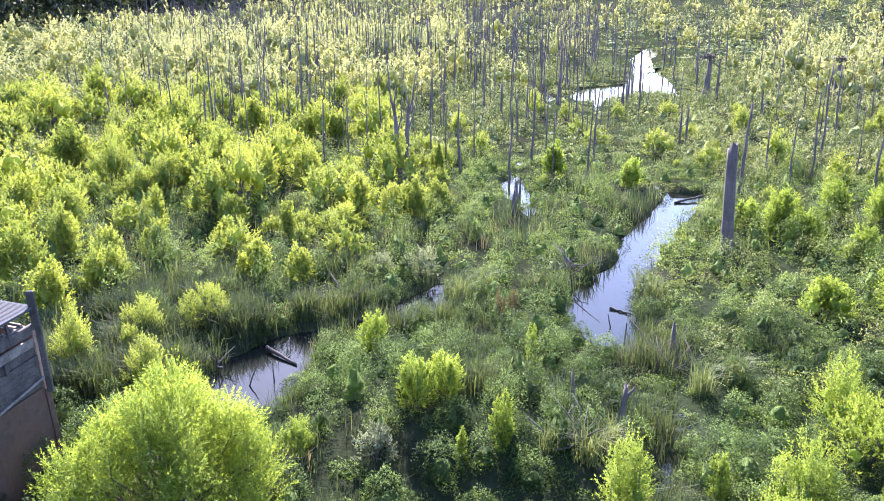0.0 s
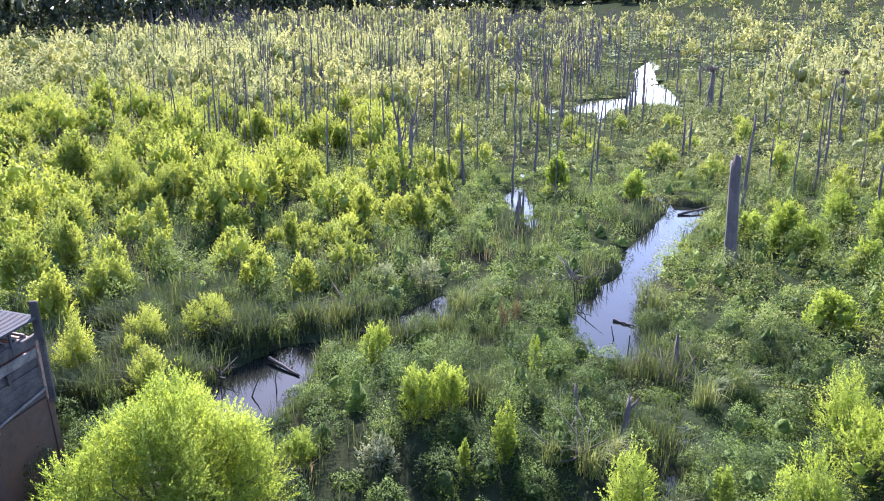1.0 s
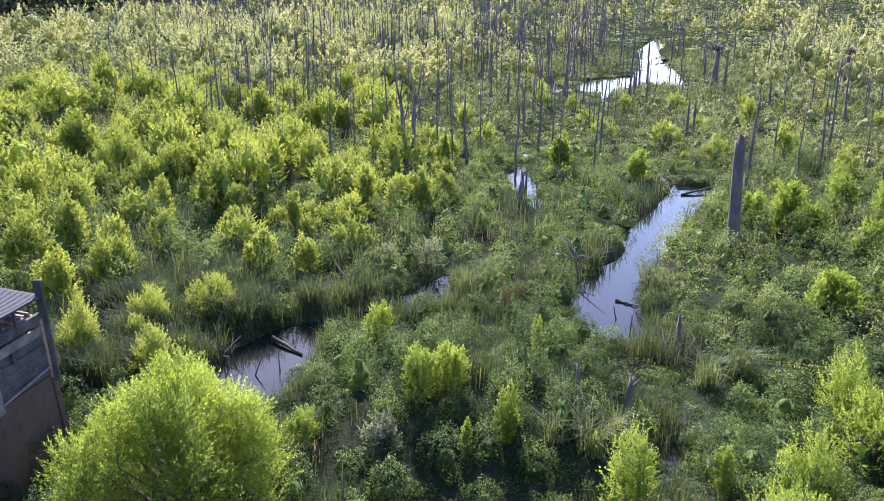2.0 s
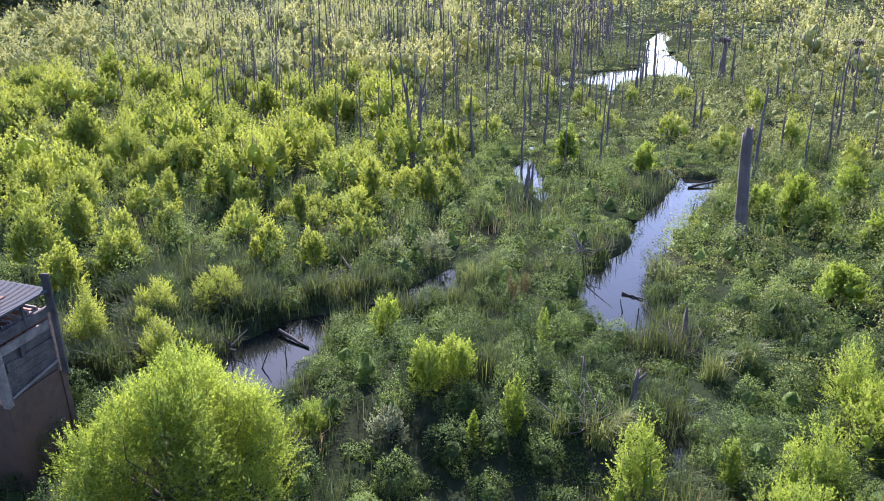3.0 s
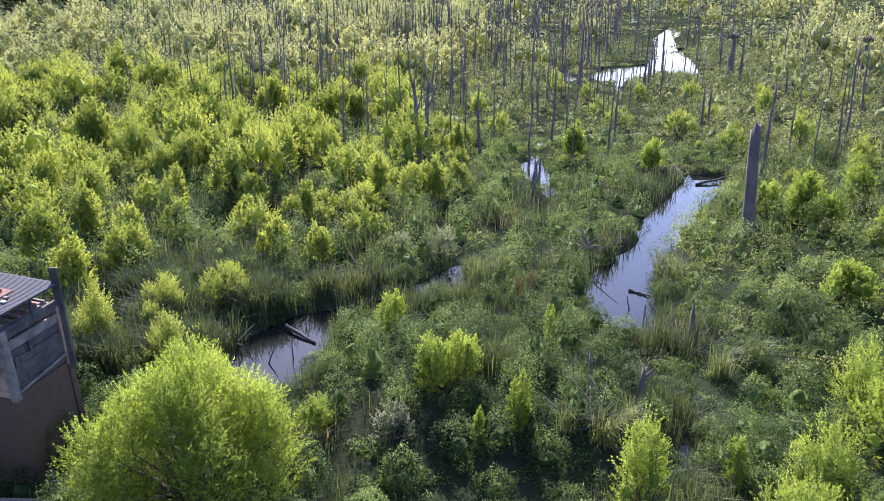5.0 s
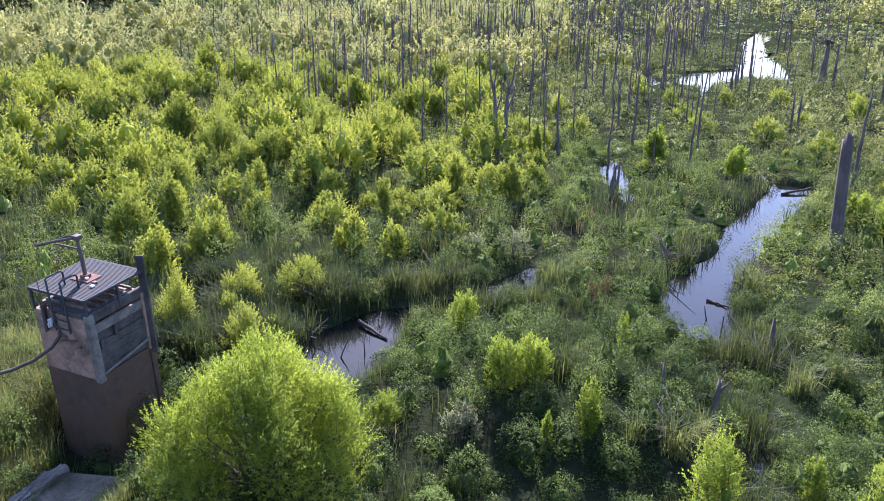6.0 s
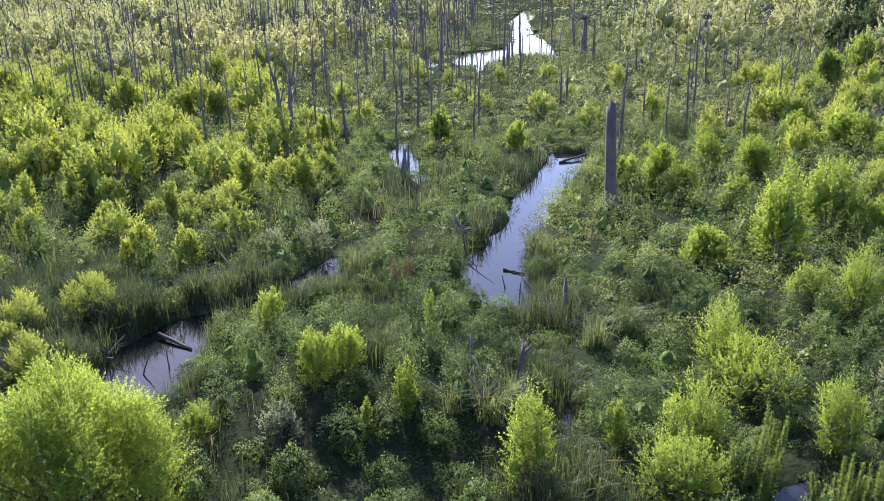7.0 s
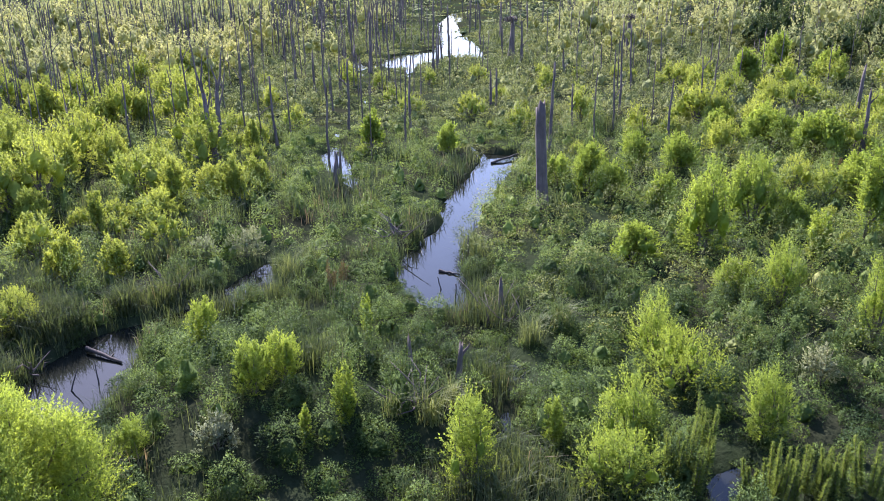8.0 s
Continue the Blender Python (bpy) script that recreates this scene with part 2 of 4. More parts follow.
def shore(x, y):
    """Distance to the nearest bank: negative in the water."""
    x, y = np.asarray(x, float), np.asarray(y, float)
    best = np.full(x.shape, 1e9)
    for line in COURSES.values():
        for (x0, y0, w0), (x1, y1, w1) in zip(line, line[1:]):
            dx, dy = x1 - x0, y1 - y0
            t = np.clip(((x - x0) * dx + (y - y0) * dy) / (dx * dx + dy * dy), 0, 1)
            best = np.minimum(best, np.hypot(x - x0 - t * dx, y - y0 - t * dy) - (w0 + t * (w1 - w0)))
    return best


def waves(x, y, size, seed=0.0):
    """Smooth irregular swell between about -1 and 1."""
    x, y = np.asarray(x) / size, np.asarray(y) / size
    return (np.sin(1.7 * x + 0.9 * y + seed) + np.sin(-1.1 * x + 1.9 * y + 2.1 * seed + 1.3) + np.sin(2.9 * x - 0.7 * y + 0.7 * seed + 4.0) * 0.7 + np.sin(0.6 * x + 3.1 * y - seed) * 0.7) / 3.0


def smooth01(a, lo, hi):
    t = np.clip((a - lo) / (hi - lo), 0, 1)
    return t * t * (3 - 2 * t)


def beyond(x, y):
    """Distance past the foot of the wooded slope, ahead to the left."""
    return -96.0 + 0.18 * (y - 186.0) - x


def isle(x, y):
    """The island in the creek, before the eye: one at its middle, falling off to its banks."""
    return np.exp(-(((x - 0.3) / 3.6) ** 4 + ((y - 20.6) / 2.9) ** 4))


def land(x, y):
    """Height of the ground: marsh, channels, and the wooded slopes round the valley."""
    x, y = np.asarray(x, float), np.asarray(y, float)
    s = shore(x, y) + 0.22 * waves(x, y, 0.9, 2.0)
    marsh = 0.28 + 0.14 * waves(x, y, 3.0) + 0.1 * waves(x, y, 11.0, 3.0)
    h = marsh * smooth01(s, -0.1, 0.5) - 0.7 * (1 - smooth01(s, -0.6, 0.15))
    angle = np.degrees(np.arctan2(x, y))
    h = h + 45 * smooth01(beyond(x, y), 6, 230) * (1 - smooth01(angle, 0, 9)) * (y > 0)
    h = h + 0.75 * isle(x, y) * smooth01(s, 0.0, 1.2)
    right = 0.8 * x + 0.25 * y
    h = h + 22 * smooth01(right, 108, 310)
    h = h + 16 * smooth01(np.hypot(x, y), 620, 1400)
    h = h - 0.95 * (1 - smooth01(np.hypot(x + 11.2, (y - 16.4) * 0.8), 1.5, 2.6))    # hollow before the tower
    back = -y
    return h + 9.0 * smooth01(back, -7.0, 12.0)


def axis_lines(lo, hi, step, near_lo, near_hi, grow=1.09):
    mid = np.arange(near_lo, near_hi + step / 2, step)
    out, s, p = [], step, mid[-1]
    while p < hi:
        s *= grow
        p += s
        out.append(p)
    pre, s, p = [], step, mid[0]
    while p > lo:
        s *= grow
        p -= s
        pre.append(p)
    return np.concatenate([pre[::-1], mid, out])


def build_ground():
    xs, ys = axis_lines(-2500, 2500, 0.6, -14, 32, 1.08), axis_lines(-400, 3000, 0.55, 11, 56, 1.03)
    X, Y = np.meshgrid(xs, ys)
    v = np.stack([X, Y, land(X, Y)], -1).reshape(-1, 3)
    w = len(xs)
    i = (np.arange(len(ys) - 1)[:, None] * w + np.arange(w - 1)[None]).ravel()
    tagged(part_np("ground", v, np.stack([i, i + 1, i + w + 1, i + w], 1), GROUND, smooth=True), "dark wet marsh soil between low plants", "ground", kind="structure")
    xs, ys = axis_lines(-60, 80, 1.0, -24, 32), axis_lines(5, 200, 1.0, 11, 62)
    X, Y = np.meshgrid(xs, ys)
    v = np.stack([X, Y, np.zeros_like(X)], -1).reshape(-1, 3)
    w = len(xs)
    i = (np.arange(len(ys) - 1)[:, None] * w + np.arange(w - 1)[None]).ravel()
    i = i[shore(v[i, 0] + 0.5, v[i, 1] + 0.5) < 4.0]
    i = i[np.hypot(v[i, 0] + 11.5, v[i, 1] - 16.5) > 3.2]
    tagged(part_np("water", v, np.stack([i, i + 1, i + w + 1, i + w], 1), WATER), "still dark creek water mirroring the pale sky", "water", kind="structure")


build_ground()

# ---- low growth: herbs and reeds, joined ----
def view_points(rng, count, near, far, spread=(-38, 44)):
    """Random places in the open fan before the eye, even per area."""
    r = np.sqrt(rng.uniform(near * near, far * far, count))
    a = np.radians(rng.uniform(*spread, count))
    return r * np.sin(a), r * np.cos(a)


def reedy(x, y):
    """Where reeds stand instead of leafy herbs."""
    return waves(x, y, 2.6, 5.0) + 0.5 * waves(x, y, 1.1, 1.0) + 0.3 * np.exp(-((shore(x, y) - 0.4) / 0.7) ** 2) - 0.7 * smooth01(x, 6.5, 9.0) * smooth01(-y, -42, -36) - 0.35 * (np.abs(x - 1.5) < 4.5) * (y < 36)


def clearing(x, y):
    """Positive away from the tower's foot and the spillway before it."""
    tower = np.hypot(x + 11.4, y - 18.3) - 1.25
    slab = np.maximum(np.abs(x + 10.5) - 0.8, np.abs(y - 15.4) - 1.6)
    return np.minimum(tower, slab)


def mound(x, y):
    """Height of the herb canopy over the soil."""
    bump = 0.78 + 0.62 * waves(x, y, 1.1, 7.0) + 0.48 * waves(x, y, 0.5, 3.0)
    return np.clip(bump + 0.45 * isle(x, y), 0.12, 2.0)


def spaced(rng, x, y, gap):
    """Thins places out until none lie nearer to one another than the gap."""
    cells, keep = {}, []
    for k in range(len(x)):
        i, j = int(x[k] // gap), int(y[k] // gap)
        near = [m for a in (-1, 0, 1) for b in (-1, 0, 1) for m in cells.get((i + a, j + b), ())]
        if all((x[k] - x[m]) ** 2 + (y[k] - y[m]) ** 2 > gap * gap for m in near):
            cells.setdefault((i, j), []).append(k)
            keep.append(k)
    return np.array(keep)


def herb_layer(name, seed, near, far, gap, leaves, leaf, label, fan=(-38, 44), tall=1.0, material=HERB, clear=0.8, low=3.0, slim=0.55, fill=0.54):
    """Leafy plants: rounded bushes whose leaves lie on their outside, standing apart, with low growth between."""
    rng = np.random.default_rng(seed)
    area = math.radians(fan[1] - fan[0]) / 2 * (far * far - near * near)
    x, y = view_points(rng, int(3 * area / gap ** 2), near, far, fan)
    k = spaced(rng, x, y, gap)
    x, y = x[k], y[k]
    lx, ly = view_points(rng, int(low * area / gap ** 2), near, far, fan)
    bushy = np.concatenate([rng.uniform(0.45, 1.0, len(x)), np.zeros(len(lx))])
    x, y = np.concatenate([x, lx]), np.concatenate([y, ly])
    s = shore(x, y)
    keep = (s > 0.02) & (reedy(x, y) < 0.45) & (clearing(x, y) > 0)
    x, y, s, bushy = x[keep], y[keep], s[keep], bushy[keep]
    n = len(x)
    top = mound(x, y) * smooth01(s, -0.5, clear) * (0.22 + 1.25 * bushy) * tall
    top = top * (1 - 0.2 * smooth01(-y, -18.2, -16.6) * (np.abs(x) < 4.8))      # low growth along the island's near bank
    wide = np.where(bushy > 0, gap * (0.3 + 0.32 * bushy), gap * 0.3)
    per = np.maximum(3, (leaves * np.where(bushy > 0, bushy ** 1.5, 0.1)).astype(int))
    body = bushy > 0
    dense, dense_way = masses(rng, np.stack([x, y, land(x, y) - 0.05], 1)[body], np.stack([wide, wide, 0.85 * top], 1)[body], fill, True)
    who = np.repeat(np.arange(n), per)
    m = len(who)
    d = unit(rng.normal(size=(m, 3)) + np.array([0, 0, 0.45]))
    d[:, 2] = np.abs(d[:, 2])
    c = np.stack([x, y, land(x, y)], 1)[who]
    lump = 1 + 0.2 * np.sin(6 * d[:, 0] + 7.0 * who) * np.sin(6 * d[:, 1] + 3.0 * who)
    r = (np.sqrt(rng.uniform(0.6, 1.0, m)) * lump)[:, None]
    p = c + d * r * np.stack([wide, wide, top], 1)[who]
    axes = d * np.array([1.0, 1.0, 0.2]) + rng.normal(size=(m, 3)) * 0.6
    size = leaf * rng.uniform(0.6, 1.35, m)
    v, q = joined([blades(rng, p, axes, size, size * slim, d + np.array([0, 0, 0.4]), 0.35), dense])
    return tagged(part_np(name, v, q, material, normals=np.concatenate([canopy(rng, d, 0.2, 0.65), dense_way])), label, "undergrowth", kind="stuff")


def reed_layer(name, seed, tufts, near, far, per, high, wide, label, material, gate=0.42, fan=(-38, 44), where=None):
    rng = np.random.default_rng(seed)
    x, y = view_points(rng, tufts, near, far, fan)
    s = shore(x, y)
    keep = (s > -0.05) & (reedy(x, y) > gate if where is None else where(x, y)) & (clearing(x, y) > 0)
    x, y = x[keep], y[keep]
    n = len(x)
    px = (x[:, None] + rng.normal(size=(n, per)) * 0.16).ravel()
    py = (y[:, None] + rng.normal(size=(n, per)) * 0.16).ravel()
    roots = np.stack([px, py, land(px, py) - 0.05], 1)
    h = np.repeat(high * rng.uniform(0.6, 1.2, n) * (1 - 0.6 * (np.abs(shore(x, y)) < 2.5) * (y > 45)), per) * rng.uniform(0.6, 1.1, n * per)
    v, q = reeds(rng, roots, h, wide * rng.uniform(0.7, 1.3, n * per))
    return tagged(part_np(name, v, q, material), label, "reeds", kind="stuff")


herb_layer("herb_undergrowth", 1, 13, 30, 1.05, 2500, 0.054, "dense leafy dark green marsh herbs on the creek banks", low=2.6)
herb_layer("herb_undergrowth", 2, 30, 56, 1.25, 1050, 0.074, "leafy green marsh herbs between the willows", tall=1.5, material=HERB_LIT, low=2.4, fill=0.48)
herb_layer("herb_undergrowth", 3, 56, 120, 1.5, 300, 0.135, "green marsh plants among the dead trunks", tall=1.5, material=HERB_HAZY, clear=4.0)
herb_layer("herb_undergrowth", 4, 120, 320, 3.4, 34, 0.5, "far marsh plants up the valley, green paled for haze", tall=1.3, material=HERB_HAZY, clear=12.0, low=1.0)
herb_layer("shrub_growth", 14, 24, 62, 1.75, 950, 0.08, "low yellow-green shrubs covering the creek bank", fan=(13.5, 44), tall=1.35, material=SHRUB, low=0.0, fill=0.34)
reed_layer("reed_bed", 5, 9000, 13, 34, 14, 1.15, 0.02, "tall green cattail and sedge blades along the water", REED)
reed_layer("cattail_stand", 10, 26000, 19, 33, 8, 1.2, 0.024, "tall dark green cattails with brown tips beside the pond", REED, fan=(-30, 2), where=lambda x, y: (x < -3.0) & (np.hypot((x + 9.0) / 4.5, (y - 26.5) / 5.0) + 0.2 * waves(x, y, 1.2, 4.0) < 1.0) & (waves(x, y, 1.0, 8.0) > 0.05) & (shore(x, y) > 0.3))
reed_layer("bank_grass", 12, 9000, 19, 27, 6, 0.95, 0.016, "light green tall grass behind the concrete tower", GRASS, fan=(-48, -30), where=lambda x, y: (x < -12.2) & (x > -17.5) & (y < 22.0) & (clearing(x, y) > 0.05))
reed_layer("bank_grass", 13, 6000, 16, 20, 6, 0.6, 0.014, "short light green grass at the spillway edge", GRASS, fan=(-48, -26), where=lambda x, y: (np.abs(clearing(x, y) - 0.35) < 0.35) & (y < 19.0))
reed_layer("reed_bed", 6, 10000, 32, 75, 7, 1.15, 0.035, "dark green sedge and cattail stands in the marsh", REED, 0.0)
reed_layer("reed_bed", 9, 9000, 75, 130, 6, 1.1, 0.07, "dark green sedge between the dead trees", REED, -0.6)
reed_layer("sedge_tufts", 8, 3600, 13, 32, 16, 0.85, 0.014, "arching green sedge tufts among the herbs", REED, -0.2)
reed_layer("dead_grass", 7, 700, 13, 45, 9, 1.1, 0.02, "pale dry grass stalks among the reeds", STRAW, 0.25)


# ---- willows ----
def willow_parts(rng, high, wide, count, leaf, stems, slim=0.34, rough=0.7, inner=0.38):
    """Limbs and leaves of a bushy willow on the origin: rounded lobes, each clothed in upright feathery twigs."""
    limbs, lobes, girth = [], [], 0.009 if stems > 20 else 0.018
    for k in range(stems):
        a = 2.4 * k + rng.uniform(-0.5, 0.5)
        f = math.sqrt((k + 0.4) / stems)
        large = stems > 20
        reach = wide * (0.42 if large else 0.36) * f * rng.uniform(0.8, 1.1)
        mid_z = high * (0.74 - 0.42 * f * f if large else 0.64 - 0.3 * f * f) * rng.uniform(0.86, 1.1)
        c = np.array([np.cos(a) * reach, np.sin(a) * reach, mid_z])
        r = np.array([0.22 * wide, 0.22 * wide, min(0.33 * high, 0.95 * mid_z)]) * rng.uniform(0.75, 1.15) * (1.35 if stems < 8 else 0.68 if large else 1.0)
        lobes.append((c, r))
        limbs.append(tube([(c[0] * 0.06, c[1] * 0.06, -0.15), c * np.array([0.4, 0.4, 0.5]) + rng.normal(size=3) * 0.03 * wide, c, c + np.array([0, 0, 0.6 * r[2]])], [girth * high, 0.7 * girth * high, 0.4 * girth * high, 0.1 * girth * high], 5))
    lc, lr = np.array([l[0] for l in lobes]), np.array([l[1] for l in lobes])
    per = 26
    n = max(6, count // per)
    which = rng.integers(0, len(lobes), n)
    d = unit(rng.normal(size=(n, 3)) + np.array([0, 0, 0.25]))
    d2 = d * np.stack([1 - 0.25 * d[:, 2], 1 - 0.25 * d[:, 2], np.where(d[:, 2] > 0, 1.08, 1.0)], 1)      # lobes drawn out to a tip
    tip = lc[which] + d2 * lr[which] * (0.8 + 0.4 * rng.uniform(0, 1, (n, 1)) ** 2)
    grow = unit(d * np.array([0.75, 0.75, 0.4]) + np.array([0, 0, 0.55]) + rng.normal(size=(n, 3)) * 0.22)
    long = lr[which].mean(1, keepdims=True) * rng.uniform(0.45, 0.85, (n, 1))
    who = np.repeat(np.arange(n), per)
    m = len(who)
    f = rng.uniform(0, 1, (m, 1)) ** 0.8
    p = tip[who] - grow[who] * long[who] * (1 - f) + rng.normal(size=(m, 3)) * leaf * 0.45 * (1.15 - f)
    p[:, 2] = np.maximum(p[:, 2], 0.06 * high + 0.05)
    axes = grow[who] + unit(rng.normal(size=(m, 3))) * 0.75
    l = leaf * rng.uniform(0.6, 1.3, m)
    dense, dense_way = masses(rng, lc - lr * np.array([0, 0, 0.12]), lr, inner)
    leaves = joined([blades(rng, p, axes, l, l * slim, d[who] + np.array([0, 0, 0.5]), 0.5), dense])
    return joined(limbs), leaves, np.concatenate([canopy(rng, d[who], 0.6, rough), dense_way])


def willow(name, place, rng, high, wide, count, leaf, stems, label, group="", material=WILLOW, slim=0.36, category="willow", inner=0.38):
    t = thing(name, place, label, category, group)
    limbs, leaves, soft = willow_parts(rng, high, wide, count, leaf, stems, slim, inner=inner)
    part_np("trunk", *limbs, BARK, t, smooth=True)
    part_np("crown", *leaves, material, t, normals=soft)
    return t


def on_land(x, y, dz=0.0):
    return (x, y, float(land(np.array([x]), np.array([y]))[0]) + dz)


rng = np.random.default_rng(11)
willow("willow_tree", on_land(-5.9, 15.6), rng, 4.0, 5.2, 160000, 0.06, 34, "large bright yellow-green bushy willow beside the concrete tower", inner=0.05)

# willows that stand out singly: x, y, height, width
MARSH_WILLOWS = [(-16.5, 31.0, 2.7, 2.3), (-16.4, 34.4, 2.3, 1.7), (-12.9, 29.9, 2.0, 1.9), (-14.3, 34.0, 1.5, 1.4), (-12.3, 34.3, 1.8, 1.1), (-7.4, 31.0, 2.1, 1.3), (-5.6, 31.5, 1.6, 1.1),
                 (-9.5, 35.2, 1.7, 1.1), (-10.1, 38.8, 1.9, 1.7), (-7.1, 36.9, 1.9, 0.9), (-4.8, 37.8, 1.6, 2.7), (-4.1, 39.8, 2.5, 1.2), (-2.5, 41.5, 1.7, 1.4), (-1.4, 40.4, 2.3, 1.4),
                 (-13.9, 27.5, 2.2, 1.5), (-11.2, 23.2, 2.0, 1.2), (-9.9, 24.1, 1.2, 0.8), (-8.2, 27.0, 1.7, 2.4), (-9.8, 25.4, 1.7, 1.5), (-8.6, 22.0, 1.7, 1.2), (-20.4, 38.8, 3.2, 2.4)]
VALLEY_WILLOWS = [(-12.9, 47.4, 3.5, 1.5), (-15.2, 45.0, 3.4, 2.8), (-18.7, 46.3, 3.5, 3.1), (-22.6, 49.7, 3.6, 3.0), (-9.9, 45.1, 3.3, 2.5), (-8.1, 48.4, 2.5, 2.2), (-16.4, 44.1, 2.1, 1.8),
                  (-18.1, 38.8, 2.4, 2.1), (-14.2, 61.9, 3.2, 2.6), (-30.3, 73.7, 4.7, 3.0), (-36.9, 74.0, 3.4, 5.6), (-7.6, 60.8, 2.4, 1.9), (6.8, 50.0, 2.4, 1.4), (11.0, 47.2, 1.9, 1.3), (-4.9, 44.3, 2.1, 1.5),
                  (-13.8, 38.6, 2.1, 1.1), (-18.2, 60.6, 2.6, 2.2), (-30.2, 58.2, 2.9, 2.7), (-0.3, 42.1, 1.7, 1.5), (-0.3, 49.7, 2.3, 1.0)]
ISLE_WILLOWS = [(-2.2, 25.1, 1.5, 1.0), (-0.7, 21.1, 1.6, 1.0), (0.1, 21.5, 1.5, 1.1), (2.8, 23.6, 1.4, 0.5), (1.6, 19.4, 1.4, 0.7), (0.5, 18.8, 1.1, 0.4), (-3.7, 18.7, 1.1, 1.0)]
BANK_WILLOWS = [(10.8, 20.2, 2.1, 1.6), (10.9, 18.4, 1.9, 2.9), (8.1, 16.0, 2.1, 1.4), (11.7, 15.8, 1.9, 1.4), (7.3, 14.4, 1.6, 1.9), (6.4, 16.6, 1.5, 0.6), (4.1, 15.8, 2.4, 1.3), (13.9, 28.0, 1.6, 1.8), (24.3, 28.0, 4.1, 1.5),
                (17.8, 19.4, 2.9, 1.2), (16.8, 28.0, 3.7, 2.1), (20.6, 30.6, 3.2, 2.1), (30.1, 43.8, 2.8, 3.3), (31.2, 40.6, 3.2, 3.2), (21.0, 26.6, 1.7, 1.0), (21.8, 29.4, 1.7, 1.8), (15.9, 24.0, 1.5, 1.5), (16.8, 22.8, 2.3, 1.6), (27.9, 33.2, 2.4, 2.4)]
SLOPE_WILLOWS = [(15.7, 37.3, 2.5, 1.7), (22.2, 40.2, 2.0, 2.1), (19.8, 40.7, 2.1, 1.7), (28.5, 47.3, 1.9, 2.3), (45.8, 67.0, 4.4, 2.8), (48.3, 63.0, 3.3, 3.2), (41.6, 64.9, 3.4, 2.6), (14.6, 38.5, 1.7, 1.2), (16.4, 36.0, 1.9, 1.4), (18.0, 33.7, 1.6, 1.3)]
taken = [(-6.3, 15.6, 2.6)]
for group, rows, label in (
        ("willow bushes in the marsh", MARSH_WILLOWS, "yellow-green willow bush among the cattails"),
        ("willow bushes in the valley", VALLEY_WILLOWS, "sunlit yellow-green willow bush in the valley marsh"),
        ("willow shoots on the island", ISLE_WILLOWS, "small light green willow shoot among leafy herbs"),
        ("willow bushes on the bank", BANK_WILLOWS, "bright green feathery willow bush on the creek bank"),
        ("willow bushes on the slope", SLOPE_WILLOWS, "light green willow bush near grey dead trunks")):
    for x, y, high, wide in rows:
        x, y = x * (1 - 0.06 * float(isle(x, y))), y * (1 - 0.06 * float(isle(x, y)))
        near = math.hypot(x, y)
        leaf = 0.052 if near < 30 else 0.075 if near < 50 else 0.12
        count = int(min(14000, 3.4 * high * wide / (leaf * leaf * 0.17)))
        willow("willow_bush", on_land(x, y), rng, high, wide * 1.1, count, leaf, max(4, int(3 + 2.2 * wide)), label, group, slim=0.4 if near < 30 else 0.6, inner=0.24 if near < 30 else 0.36, material=WILLOW if x > 3 or rows is ISLE_WILLOWS else WILLOW_MARSH)
        taken.append((x, y, wide * 0.5))


def crowding(x, y):
    """How thickly willows grow there, per square metre."""
    left = 0.24 * smooth01(-x + 0.02 * y, -3, 6) * smooth01(y, 31, 40)
    right = 0.15 * smooth01(x - 0.28 * y, 3, 9) * smooth01(y, 24, 34)
    middle = 0.06 * smooth01(y, 44, 52)
    return np.maximum(np.maximum(left, right), middle) * (0.55 + 0.6 * waves(x, y, 5.0, 9.0))


def free_places(rng, tries, near, far, weight, own):
    """Places by rejection: thick where weight says so, clear of water and of one another."""
    x, y = view_points(rng, tries, near, far)
    area = math.radians(82) / 2 * (far * far - near * near)
    ok = (rng.uniform(0, 1, tries) < weight(x, y) * area / tries) & (shore(x, y) > 0.9)
    out = []
    for a, b in zip(x[ok], y[ok]):
        if all((a - c) ** 2 + (b - d) ** 2 > (0.55 * (own + r)) ** 2 for c, d, r in taken):
            taken.append((a, b, own))
            out.append((a, b))
    return out


MODELS = []
for k in range(9):
    high, wide = rng.uniform(2.3, 3.9), rng.uniform(2.6, 4.2)
    MODELS.append((high, wide, willow("willow_bush", (0, 0, 0), rng, high, wide, 5200, 0.09, 8 + k % 4, "yellow-green willow bush in the wooded marsh", "willow bushes up the valley", slim=0.6, material=WILLOW_MARSH)))
spots = free_places(rng, 30000, 24, 80, crowding, 1.15)
for k, (x, y) in enumerate(spots):
    high, wide, model = MODELS[k % len(MODELS)]
    size = rng.uniform(0.65, 1.2) * (0.75 if y < 40 else 1.0) * (0.5 if -0.02 * y < x < 0.28 * y + 4 else 0.75 if x > 0 else 1.0)
    m = pose(*on_land(x, y), 0, 0, rng.uniform(0, 360)) @ Matrix.Scale(size, 4)
    if k < len(MODELS):
        model.matrix_basis = m
    else:
        copy_thing(model, m)


